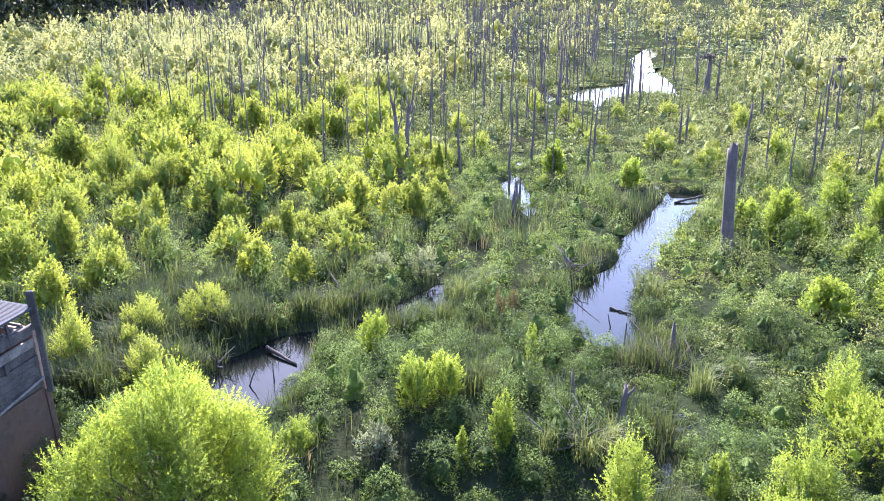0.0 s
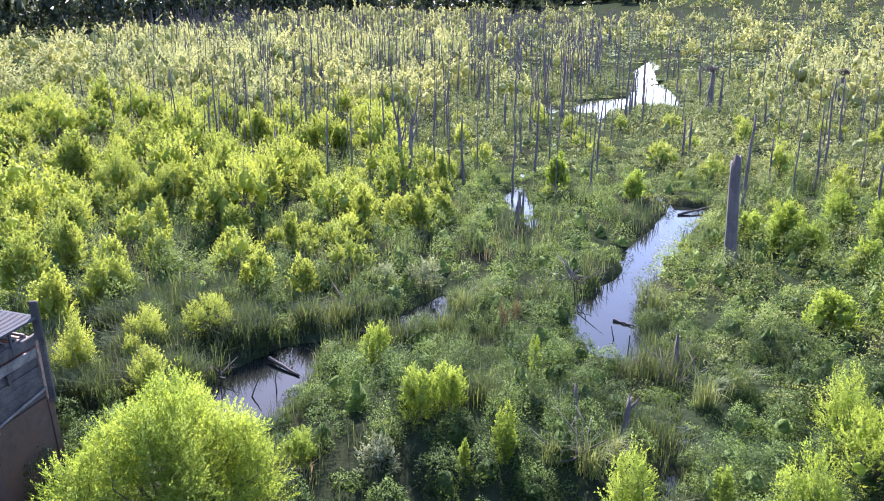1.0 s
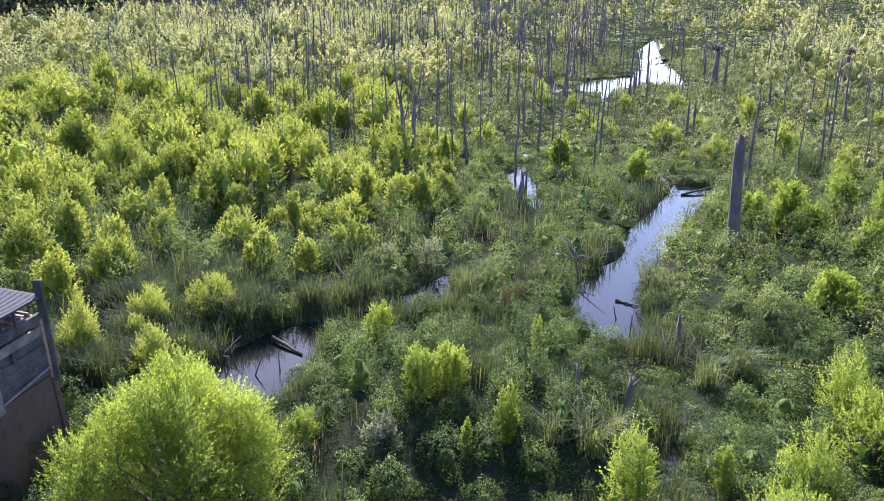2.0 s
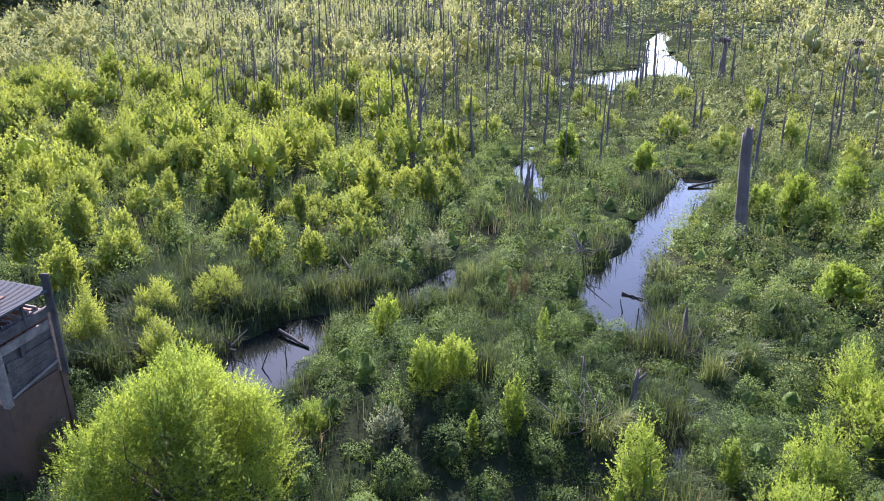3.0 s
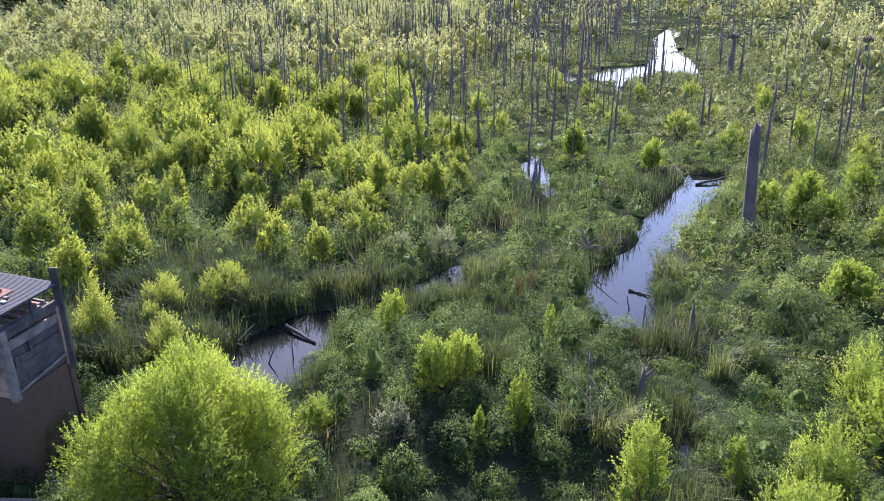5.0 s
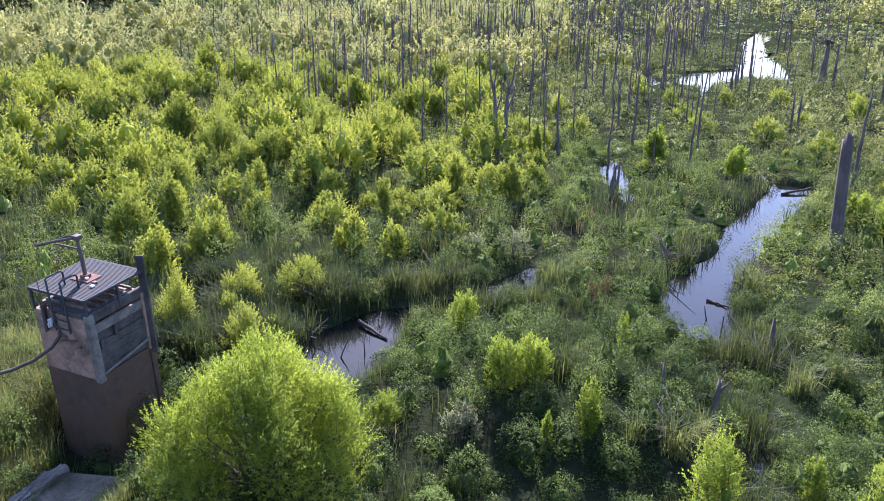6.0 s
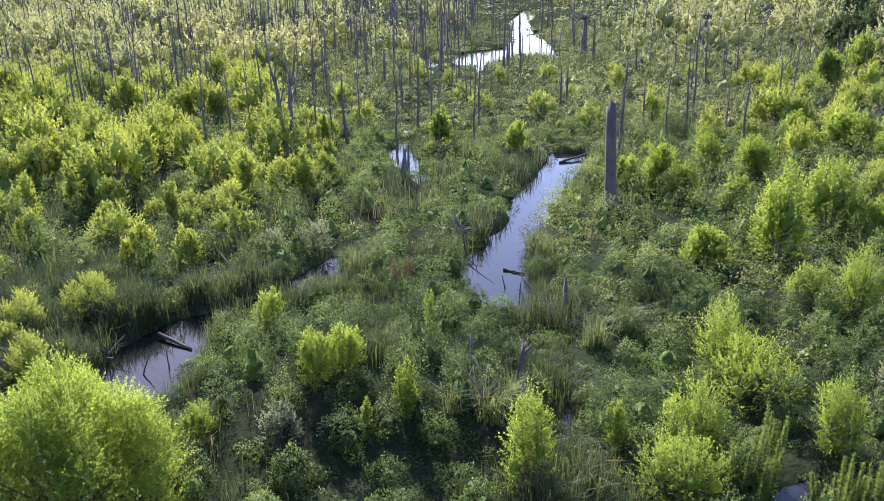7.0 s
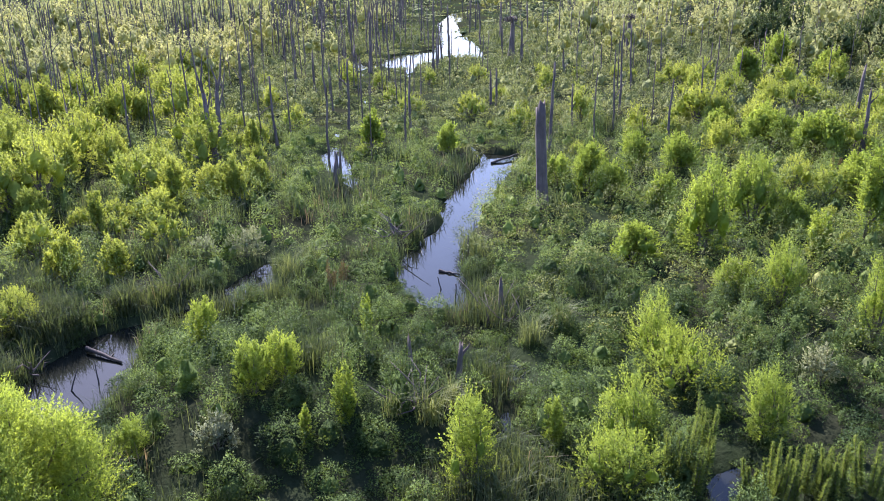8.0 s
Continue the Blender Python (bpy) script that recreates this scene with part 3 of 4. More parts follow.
def far_thicket(name, seed, tries, near, far, weight, label, leaves, high, wide, leaf, material, fan=(-38, 44), category="thicket", clear=(2.0, 14.0), lobes=6):
    """Many far bushes or trees, too many to count, in one mesh: a few crowns, turned and scaled."""
    rng = np.random.default_rng(seed)
    x, y = view_points(rng, tries, near, far, fan)
    area = math.radians(fan[1] - fan[0]) / 2 * (far * far - near * near)
    ok = (rng.uniform(0, 1, tries) < weight(x, y) * area / tries) & (rng.uniform(0, 1, tries) < smooth01(shore(x, y), *clear))
    x, y = x[ok], y[ok]
    crowns = [willow_parts(rng, high * rng.uniform(0.8, 1.15), wide * rng.uniform(0.75, 1.2), leaves, leaf, lobes + k % 3, 0.6, 0.4, 0.26)[1:] for k in range(8)]
    pieces, ways = [], []
    for k, (a, b, z) in enumerate(zip(x, y, land(x, y))):
        (v, q), way = crowns[k % 8]
        t, size = rng.uniform(0, 2 * np.pi), rng.uniform(0.5, 1.25) * np.array([1.0, 1.0, rng.uniform(0.85, 1.15)])
        turn = np.array([[np.cos(t), np.sin(t), 0], [-np.sin(t), np.cos(t), 0], [0, 0, 1]])
        pieces.append(((v * size) @ turn + np.array([a, b, z]), q))
        ways.append(way @ turn)
    return tagged(part_np(name, *joined(pieces), material, normals=np.concatenate(ways)), label, category, kind="stuff")


def far_crowding(x, y):
    d = np.hypot(x, y)
    left = 0.062 * smooth01(-x + 0.05 * y, -4, 10)
    right = 0.036 * smooth01(x - 0.28 * y, 2, 14)
    edge = -24 + 16 * smooth01(np.degrees(np.arctan2(x, y)), -14, -9.5)      # a meadow lies between the willows and the wood
    return np.maximum(np.maximum(left, right), 0.02) * (0.55 + 0.6 * waves(x, y, 9.0, 9.0)) * (beyond(x, y) < edge)


far_thicket("far_willow_thicket", 21, 40000, 78, 150, far_crowding, "yellow-green willow thickets up the valley", 1700, 5.4, 6.0, 0.16, WILLOW_HAZY)
far_thicket("far_willow_thicket", 25, 60000, 150, 400, lambda x, y: 0.4 * far_crowding(x, y), "far willow thickets up the valley, yellow-green paled for haze", 420, 5.6, 6.0, 0.34, WILLOW_HAZY)


def wood_left(x, y):
    q = beyond(x, y)
    return 0.022 * smooth01(q, 0, 5) * (1 - smooth01(q, 40, 100)) * (np.degrees(np.arctan2(x, y)) < 3)


def wood_right(x, y):
    return 0.03 * smooth01(0.8 * x + 0.25 * y, 102, 110) * (np.degrees(np.arctan2(x, y)) > 26.5)


def wood_far(x, y):
    return 0.003 * np.ones_like(x) * (np.hypot(x, y) > 430)


far_thicket("hillside_wood", 22, 60000, 150, 560, wood_left, "dark shaded deciduous wood on the valley side", 260, 15.0, 10.0, 1.5, FOREST, category="wood", lobes=4)
far_thicket("hillside_wood", 23, 30000, 90, 230, wood_right, "dark green tall wood at the valley edge", 420, 11.0, 7.0, 0.8, FOREST, fan=(20, 52), category="wood")
rng = np.random.default_rng(41)
for x, y, high, wide in ((55.0, 84.0, 5.2, 5.5), (60.0, 86.0, 6.0, 6.0), (51.5, 74.0, 4.2, 4.6), (56.0, 72.5, 4.6, 5.2), (59.0, 66.5, 4.4, 5.0), (63.0, 76.0, 5.4, 6.0), (70.0, 84.0, 5.8, 6.5), (66.0, 100.0, 7.0, 7.0), (54.5, 63.0, 3.6, 3.6)):
    willow("alder", on_land(x, y), rng, high, wide, 6000, 0.17, 9, "dark green rounded alder at the valley edge", "alders at the valley edge", ALDER, 0.7, "alder")
far_thicket("distant_wood", 24, 30000, 430, 1200, wood_far, "blue-grey distant wooded hills", 160, 13.0, 16.0, 3.5, FOREST, category="wood", lobes=3)


# ---- dead trunks ----
def snag_shape(rng, high, wide, lean=0.0, sides=9, bend=0.007, taper=0.55, jag=1.0):
    """A weathered broken trunk: flared foot, crooked taper, splintered top."""
    rings = max(5, int(high * 1.6))
    zs = np.linspace(-0.4, high, rings)
    f = np.clip(zs / high, 0, 1)
    way = rng.uniform(0, 2 * np.pi)
    px = np.cumsum(rng.normal(size=rings)) * bend * high + np.cos(way) * lean * zs
    py = np.cumsum(rng.normal(size=rings)) * bend * high + np.sin(way) * lean * zs
    px, py = px - px[1], py - py[1]
    rad = wide / 2 * (1 - taper * f + 0.4 * np.exp(-np.maximum(zs, 0) / (0.5 * wide + 0.05)))
    ang = np.arange(sides) * 2 * np.pi / sides
    flute = 1 + 0.13 * rng.normal(size=sides)
    v = []
    for i in range(rings):
        r = rad[i] * flute * (1 + 0.05 * rng.normal(size=sides))
        up = np.full(sides, zs[i]) + (rng.uniform(-0.9, 0.5, sides) * wide * 1.2 * jag if i == rings - 1 else 0)
        v.append(np.stack([px[i] + r * np.cos(ang), py[i] + r * np.sin(ang), up], 1))
    core = np.array([px[-1], py[-1], high - wide * (0.3 + jag)])
    v.append(np.repeat(core[None], sides, 0))
    q = [(i * sides + k, i * sides + (k + 1) % sides, (i + 1) * sides + (k + 1) % sides, (i + 1) * sides + k) for i in range(rings) for k in range(sides)]
    line = np.stack([px, py, zs], 1)
    return np.concatenate(v), np.array(q), line


def branch_shape(rng, line, wide, at, long):
    i = int(at * (len(line) - 1))
    a = rng.uniform(0, 2 * np.pi)
    out = np.array([np.cos(a), np.sin(a), rng.uniform(0.5, 1.6)])
    out = out / np.linalg.norm(out) * long
    p = line[i]
    return tube([p, p + out * 0.4 + np.array([0, 0, 0.05 * long]), p + out * 0.8, p + out * 1.0 + np.array([0, 0, 0.1 * long])], [wide * 0.26, wide * 0.18, wide * 0.11, wide * 0.05], 5)


def snag(place, rng, high, wide, label, group="", lean=0.03, branches=1, name="dead_tree", bend=0.007, taper=0.55, jag=1.0):
    t = thing(name, place, label, "dead tree", group)
    v, q, line = snag_shape(rng, high, wide, lean, 9, bend, taper, jag)
    part_np("trunk", v, q, DEADWOOD, t)
    for k in range(branches):
        part_np("branch", *branch_shape(rng, line, wide, rng.uniform(0.45, 0.95), rng.uniform(0.12, 0.3) * high), DEADWOOD, t)
    return t


rng = np.random.default_rng(31)
TALL = [(21.1, 89.9, 5.5, 0.38), (11.3, 82.2, 5.7, 0.45), (27.7, 84.8, 4.3, 0.37), (17.9, 60.7, 2.9, 0.26), (10.0, 54.1, 4.9, 0.23), (8.5, 47.9, 5.0, 0.17), (5.9, 54.3, 4.8, 0.26), (4.0, 49.0, 8.6, 0.21),
        (11.9, 74.9, 7.5, 0.26), (16.5, 76.8, 5.7, 0.27), (17.8, 80.5, 4.7, 0.28), (20.0, 88.9, 3.4, 0.25), (6.9, 54.9, 4.8, 0.15), (6.4, 47.3, 4.6, 0.1), (1.1, 51.7, 4.4, 0.25), (0.2, 52.4, 4.4, 0.15),
        (2.1, 53.8, 4.5, 0.15), (-0.7, 52.9, 6.4, 0.15)]
TALL_LEFT = [(-26.2, 65.6, 3.2, 0.15), (-38.3, 88.1, 3.2, 0.2), (-40.3, 90.5, 2.7, 0.2), (-19.8, 60.9, 6.1, 0.18), (-23.0, 68.5, 3.6, 0.2), (-16.4, 57.7, 4.7, 0.21), (-17.3, 62.6, 6.1, 0.22), (-20.4, 68.6, 3.3, 0.2),
             (-25.8, 74.7, 4.8, 0.22), (-21.6, 68.5, 3.1, 0.15), (-17.3, 65.1, 4.6, 0.14), (-17.5, 72.9, 5.4, 0.26), (-14.2, 64.7, 2.6, 0.23), (-13.6, 63.5, 6.5, 0.18), (-11.5, 60.0, 3.4, 0.17), (-11.2, 66.7, 6.6, 0.23),
             (-7.6, 52.7, 4.3, 0.15), (-6.1, 52.7, 4.6, 0.15), (-4.9, 52.7, 5.0, 0.15), (-4.4, 58.5, 5.4, 0.2)]
TALL_RIGHT = [(22.9, 50.5, 5.2, 0.23), (25.6, 55.5, 6.5, 0.25), (30.5, 64.1, 5.6, 0.24), (25.8, 50.8, 4.5, 0.12), (23.7, 44.4, 4.2, 0.21), (28.8, 49.9, 4.6, 0.2), (30.7, 51.4, 5.7, 0.17), (39.4, 48.1, 3.9, 0.43),
              (33.2, 39.7, 4.0, 0.36), (20.3, 51.2, 3.0, 0.19), (19.5, 45.6, 4.7, 0.14), (22.2, 44.8, 1.9, 0.07), (32.0, 74.0, 2.9, 0.22), (28.7, 75.1, 2.7, 0.28), (36.7, 91.7, 4.4, 0.27), (17.9, 62.3, 2.7, 0.27),
              (43.5, 66.5, 3.5, 0.16), (46.9, 65.4, 4.2, 0.17), (46.4, 60.6, 3.6, 0.16), (17.1, 46.6, 5.2, 0.31)]
big_trunk = snag(on_land(12.65, 35.1), rng, 5.0, 0.57, "thick grey weathered dead trunk on the creek bank", lean=0.0, branches=0, bend=0.001, taper=0.2, jag=0.45)
big_trunk.rotation_euler.y -= 0.05
for x, y, high, wide in TALL + TALL_LEFT + TALL_RIGHT:
    snag(on_land(x, y), rng, high, wide * 0.78, "slender grey dead trunk standing in the marsh", "dead trunks in the marsh", 0.025, int(rng.integers(0, 3)))
for x, y, high, wide in ((4.06, 44.0, 1.4, 0.24), (3.72, 41.6, 1.3, 0.24), (4.35, 45.2, 1.9, 0.2), (-0.9, 28.6, 0.7, 0.15), (-2.0, 28.1, 0.75, 0.2), (7.9, 30.6, 0.8, 0.11), (14.4, 28.1, 1.0, 0.18), (6.4, 26.6, 0.5, 0.08)):
    snag(on_land(x, y), rng, high, wide, "short dark broken stump at the water", "broken stumps", 0.03, 0, "tree_stump")
# two stems from one foot, each ending in long bare limbs
fork = thing("dead_tree", on_land(-2.25, 48.1), "thick dark dead tree with two stems and long forked limbs", "dead tree")
for foot, top, limbs in (((-0.12, 0.0), (-0.5, 0.1, 4.1), ((-1.0, 0.3, 7.3), (-0.35, -0.4, 6.2))), ((0.14, 0.1), (0.22, 0.2, 4.2), ((0.75, 0.3, 6.6), (0.05, 0.5, 5.6)))):
    a, b = np.array([*foot, -0.3]), np.array(top)
    part_np("trunk", *tube([a, a + (b - a) * 0.3 + np.array([0.04, 0, 0]), a + (b - a) * 0.7 - np.array([0.03, 0.02, 0]), b], [0.21, 0.155, 0.13, 0.105], 9), DEADWOOD, fork)
    for tip in limbs:
        c = np.array(tip)
        part_np("limb", *tube([b - np.array([0, 0, 0.15]), b + (c - b) * 0.35 + np.array([0.1 * np.sign(c[0]), 0, 0]), b + (c - b) * 0.75, c], [0.085, 0.055, 0.038, 0.015], 6), DEADWOOD, fork)
    part_np("limb", *tube([a + (b - a) * 0.75, a + (b - a) * 0.95 + np.array([0.35, -0.1, 0.2]), a + (b - a) * 1.15 + np.array([0.5, -0.1, 0.35])], [0.06, 0.04, 0.015], 5), DEADWOOD, fork)
# broad tops
for x, y, high, wide in ((26.7, 85.4, 4.4, 0.6), (38.9, 83.0, 4.6, 0.5)):
    t = snag(on_land(x, y), rng, high, wide, "thick dead trunk with a stick nest on its top", "nest trunks", 0.01, 0)
    v, q = reeds(rng, np.array([[0, 0, high - 0.35]]) + rng.normal(size=(160, 3)) * np.array([0.32, 0.32, 0.08]), 0.55, 0.05, 1.4)
    tagged(part_np("nest", v, q, DEADWOOD, t, "dark ragged stick nest"), "dark ragged stick nest", kind="stuff")


def drowned(x, y):
    """Where the drowned wood stands."""
    a = np.degrees(np.arctan2(x, y))
    return 0.15 * smooth01(a, -25, -14) * (1 - 0.75 * smooth01(a, 9, 14)) * smooth01(np.hypot(x, y), 48, 70)


STICKS = [snag((0, 0, 0), rng, rng.uniform(3.0, 6.2), rng.uniform(0.08, 0.16), "thin grey dead trunk in the drowned wood", "drowned wood", 0.025, int(k % 3)) for k in range(12)]
x, y = view_points(rng, 4000, 52, 120)
area = math.radians(82) / 2 * (120 ** 2 - 50 ** 2)
ok = (rng.uniform(0, 1, 4000) < drowned(x, y) * area / 4000) & (shore(x, y) > 0.3) & ((y > 62) | (x < -1))
places = sorted(zip(x[ok], y[ok]), key=lambda p: p[1])
for k, (a, b) in enumerate(places[:230]):
    m = pose(*on_land(a, b), 0, 0, rng.uniform(0, 360))
    if k < 12:
        STICKS[k].matrix_basis = m
    else:
        copy_thing(STICKS[k % 12], m)
x, y = view_points(rng, 9000, 118, 330)
area = math.radians(82) / 2 * (330 ** 2 - 118 ** 2)
ok = (rng.uniform(0, 1, 9000) < 0.5 * drowned(x, y) * area / 9000) & (shore(x, y) > 0.3)
pieces = []
for a, b in places[230:] + list(zip(x[ok], y[ok])):
    v, q, line = snag_shape(rng, rng.uniform(3.5, 7.0), rng.uniform(0.12, 0.22), 0.04, 5)
    pieces.append((v + np.array(on_land(a, b)), q))
tagged(part_np("far_dead_trunks", *joined(pieces), DEADWOOD), "many grey dead trunks far up the valley", "dead trees", kind="stuff")


# ---- the old concrete intake tower ----
CONCRETE = rough_mat("reddish weathered concrete", (0.36, 0.22, 0.16), (0.5, 0.32, 0.24), 7, rough=0.9, bump=0.6, distance=0.015, stain=(0.15, 0.1, 0.078), stain_scale=1.7)
DARK_CONCRETE = rough_mat("dark brown concrete", (0.07, 0.046, 0.034), (0.13, 0.084, 0.06), 5, rough=0.9, bump=0.6, distance=0.015, stain=(0.13, 0.075, 0.045), stain_scale=0.9)
PALE_CONCRETE = rough_mat("pale worn concrete", (0.2, 0.185, 0.165), (0.36, 0.33, 0.29), 6, rough=0.95, bump=0.5, distance=0.02, stain=(0.09, 0.09, 0.065), stain_scale=0.8)
DIRTY_CONCRETE = rough_mat("dirty slab concrete", (0.13, 0.108, 0.078), (0.25, 0.21, 0.155), 4, rough=0.95, bump=0.6, distance=0.03, stain=(0.05, 0.055, 0.03), stain_scale=1.1)
OLD_BOARD = rough_mat("old grey plank", (0.05, 0.045, 0.042), (0.14, 0.125, 0.115), 6, (0.25, 6, 6), 0.85, 0.7, 0.01, (0.035, 0.032, 0.03), 1.6)
PALE_BOARD = rough_mat("bleached timber", (0.16, 0.145, 0.125), (0.30, 0.275, 0.24), 6, (0.25, 6, 6), 0.85, 0.6, 0.01, (0.1, 0.09, 0.08), 1.5)
GALVANIZED = rough_mat("galvanized steel", (0.034, 0.042, 0.048), (0.06, 0.072, 0.08), 14, rough=0.9, bump=0.15, distance=0.004, stain=(0.055, 0.055, 0.055), stain_scale=3.0)
RUST = rough_mat("rusted steel", (0.1, 0.05, 0.034), (0.22, 0.115, 0.075), 9, rough=0.9, bump=0.5, distance=0.006)
DARK_STEEL = rough_mat("dark painted steel", (0.05, 0.045, 0.045), (0.10, 0.085, 0.08), 9, rough=0.7, bump=0.3, distance=0.004, stain=(0.13, 0.08, 0.06), stain_scale=3.0)
PLASTIC = rough_mat("white plastic", (0.65, 0.65, 0.66), (0.8, 0.8, 0.8), 4, rough=0.5, bump=0.1, distance=0.002)


def block(bm, lo, hi, bevel=0.0):
    """An upright box from corner to corner, its edges worn round."""
    m = Matrix.Translation([(a + b) / 2 for a, b in zip(lo, hi)]) @ Matrix.Diagonal((*[b - a for a, b in zip(lo, hi)], 1))
    made = bmesh.ops.create_cube(bm, size=1.0, matrix=m)
    if bevel:
        edges = {e for v in made["verts"] for e in v.link_edges}
        bmesh.ops.bevel(bm, geom=list(edges), offset=bevel, segments=2, affect="EDGES", profile=0.6)
    return bm


def beam(bm, a, b, wide, high, bevel=0.006):
    """A straight timber or bar from a to b."""
    a, b = Vector(a), Vector(b)
    turn = (b - a).to_track_quat("X", "Z").to_matrix().to_4x4()
    m = Matrix.Translation((a + b) / 2) @ turn @ Matrix.Diagonal(((b - a).length, wide, high, 1))
    made = bmesh.ops.create_cube(bm, size=1.0, matrix=m)
    if bevel:
        bmesh.ops.bevel(bm, geom=list({e for v in made["verts"] for e in v.link_edges}), offset=bevel, segments=1, affect="EDGES")
    return bm


def pipe(name, points, radius, material, parent, label="", sides=8):
    return part_np(name, *tube(points, [radius] * len(points), sides), material, parent, label, True)


def intake_tower():
    t = thing("intake_tower", (-11.05, 18.52, 0.0), "old square reddish concrete intake tower with a steel grate top", "tower", turn=radians(-19))
    t.rotation_euler = (Matrix.Rotation(radians(3), 3, Vector((0.85, 0.53, 0))) @ Matrix.Rotation(radians(-3.3), 3, Vector((-0.53, 0.85, 0))) @ Matrix.Rotation(radians(-19), 3, "Z")).to_euler()   # it has settled a little
    a, w, top = 0.935, 0.17, 3.72
    # below this height the walls are a darker brown
    foot_top = 2.05
    walls = (("front", (-a, -a), (a, -a + w)), ("back", (-a, a - w), (a, a)), ("side", (-a, -a + w + 0.003), (-a + w, a - w - 0.003)))
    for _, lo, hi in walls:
        part("wall", block(bmesh.new(), (*lo, foot_top), (*hi, top), 0.03), CONCRETE, t)
        part("wall_foot", block(bmesh.new(), (*lo, -1.4), (*hi, foot_top - 0.002), 0.025), DARK_CONCRETE, t, "darker brown concrete on the lower part of the wall")
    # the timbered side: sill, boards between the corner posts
    part("sill", block(bmesh.new(), (a - 0.26, -a + w + 0.003, -1.4), (a - 0.03, a - w - 0.003, 2.12), 0.03), DARK_CONCRETE, t, "dark sloping concrete sill")
    part("corner_post", block(bmesh.new(), (a - 0.13, -a - 0.03, 2.0), (a + 0.045, -a + 0.16, 3.86), 0.025), PALE_BOARD, t, "brown square timber corner post")
    tall = bmesh.new()
    beam(tall, (a + 0.03, a - 0.07, 1.95), (a + 0.0, a + 0.0, 4.72), 0.2, 0.09, 0.02)
    part("tall_post", tall, OLD_BOARD, t, "dark split timber post higher than the grate")
    z, k = 2.15, 0
    while z < 3.42:
        h = 0.21 + 0.02 * ((k * 7) % 3)
        off = 0.012 * ((k * 5) % 4 - 1.5)
        part("board", block(bmesh.new(), (a - 0.1 + off, -a + 0.17, z), (a - 0.035 + off, a - 0.1, z + h - 0.012), 0.012), PALE_BOARD if k == 5 else OLD_BOARD, t)
        z, k = z + h, k + 1
    part("top_beam", beam(bmesh.new(), (a - 0.06, -a + 0.1, 3.74), (a - 0.06, a - 0.06, 3.74), 0.1, 0.26, 0.015), OLD_BOARD, t, "weathered dark top timber")
    part("cleat", block(bmesh.new(), (a - 0.02, -0.25, 3.02), (a + 0.04, -0.15, 3.3), 0.01), OLD_BOARD, t)
    part("cleat", block(bmesh.new(), (a - 0.02, -0.72, 2.86), (a + 0.03, -0.5, 3.1), 0.02), OLD_BOARD, t)
    part("brace", beam(bmesh.new(), (a + 0.03, -a + 0.14, 2.2), (a + 0.03, a - 0.15, 2.42), 0.06, 0.05, 0.008), PALE_BOARD, t, "pale timber strip across the boards")
    # wall plate and joists
    for s_, n in ((-a + 0.1, "plate"), (a - 0.28, "plate")):
        part(n, beam(bmesh.new(), (s_, -a + 0.2, 3.78), (s_, a - 0.2, 3.78), 0.12, 0.12, 0.01), PALE_BOARD, t)
    for k in range(6):
        yy = -a + 0.28 + k * 0.265
        part("joist", beam(bmesh.new(), (-a + 0.17, yy, 3.88), (a - 0.2, yy, 3.88), 0.06, 0.07, 0.006), PALE_BOARD, t)
    # grate
    g = 0.95
    frame_bm = bmesh.new()
    zg = 4.28
    for p, q in (((-g, -g), (g, -g)), ((g, -g), (g, g)), ((g, g), (-g, g)), ((-g, g), (-g, -g))):
        beam(frame_bm, (*p, zg), (*q, zg), 0.04, 0.06, 0.004)
    grate = part("grate", frame_bm, GALVANIZED, t, "grey galvanized bar grate platform")
    bar_bm = bmesh.new()
    beam(bar_bm, (-g + 0.02, 0, 0), (g - 0.02, 0, 0), 0.036, 0.05, 0.0)
    first = part("bar", bar_bm, GALVANIZED, grate)
    bars = 34
    for k in range(bars):
        ob = first if k == 0 else new("bar", first.data)
        ob.parent = grate
        ob.location = (0, -g + 0.04 + k * (2 * g - 0.08) / (bars - 1), zg + 0.004)
    for k in range(7):
        part("cross_bar", beam(bmesh.new(), (-g + 0.15 + k * 0.27, -g + 0.03, zg - 0.01), (-g + 0.15 + k * 0.27, g - 0.03, zg - 0.01), 0.02, 0.035, 0.0), GALVANIZED, grate)
    for x, y in ((-g + 0.03, -g + 0.03), (g - 0.04, -g + 0.04), (g - 0.04, 0.1), (g - 0.04, g - 0.06), (-g + 0.04, g - 0.05), (-g + 0.04, 0.0), (0.1, -g + 0.05)):
        part("leg", block(bmesh.new(), (x - 0.03, y - 0.03, 3.7), (x + 0.03, y + 0.03, zg - 0.03), 0.006), GALVANIZED, t)
    # hoist
    part("base_plate", block(bmesh.new(), (-0.3, -0.22, zg + 0.031), (0.3, 0.24, zg + 0.055), 0.008), RUST, t, "rusty orange steel base plate")
    hoist = pipe("hoist_post", [(0.0, 0.0, zg + 0.05), (-0.03, 0.02, zg + 0.5), (-0.08, 0.04, zg + 1.12)], 0.055, DARK_STEEL, t, "leaning dark steel hoist post")
    part("foot", block(bmesh.new(), (-0.1, -0.1, zg + 0.056), (0.1, 0.1, zg + 0.14), 0.02), RUST, hoist)
    pipe("crank_arm", [(-0.08, 0.04, zg + 1.1), (-0.55, -0.2, zg + 1.02), (-1.05, -0.42, zg + 0.9)], 0.035, DARK_STEEL, t)
    pipe("crank_arm", [(-0.06, 0.03, zg + 0.8), (-0.7, -0.1, zg + 0.88)], 0.025, DARK_STEEL, t)
    pipe("crank_arm", [(-0.62, -0.23, zg + 1.01), (-0.35, 0.0, zg + 1.12), (-0.05, 0.05, zg + 1.14)], 0.025, DARK_STEEL, t)
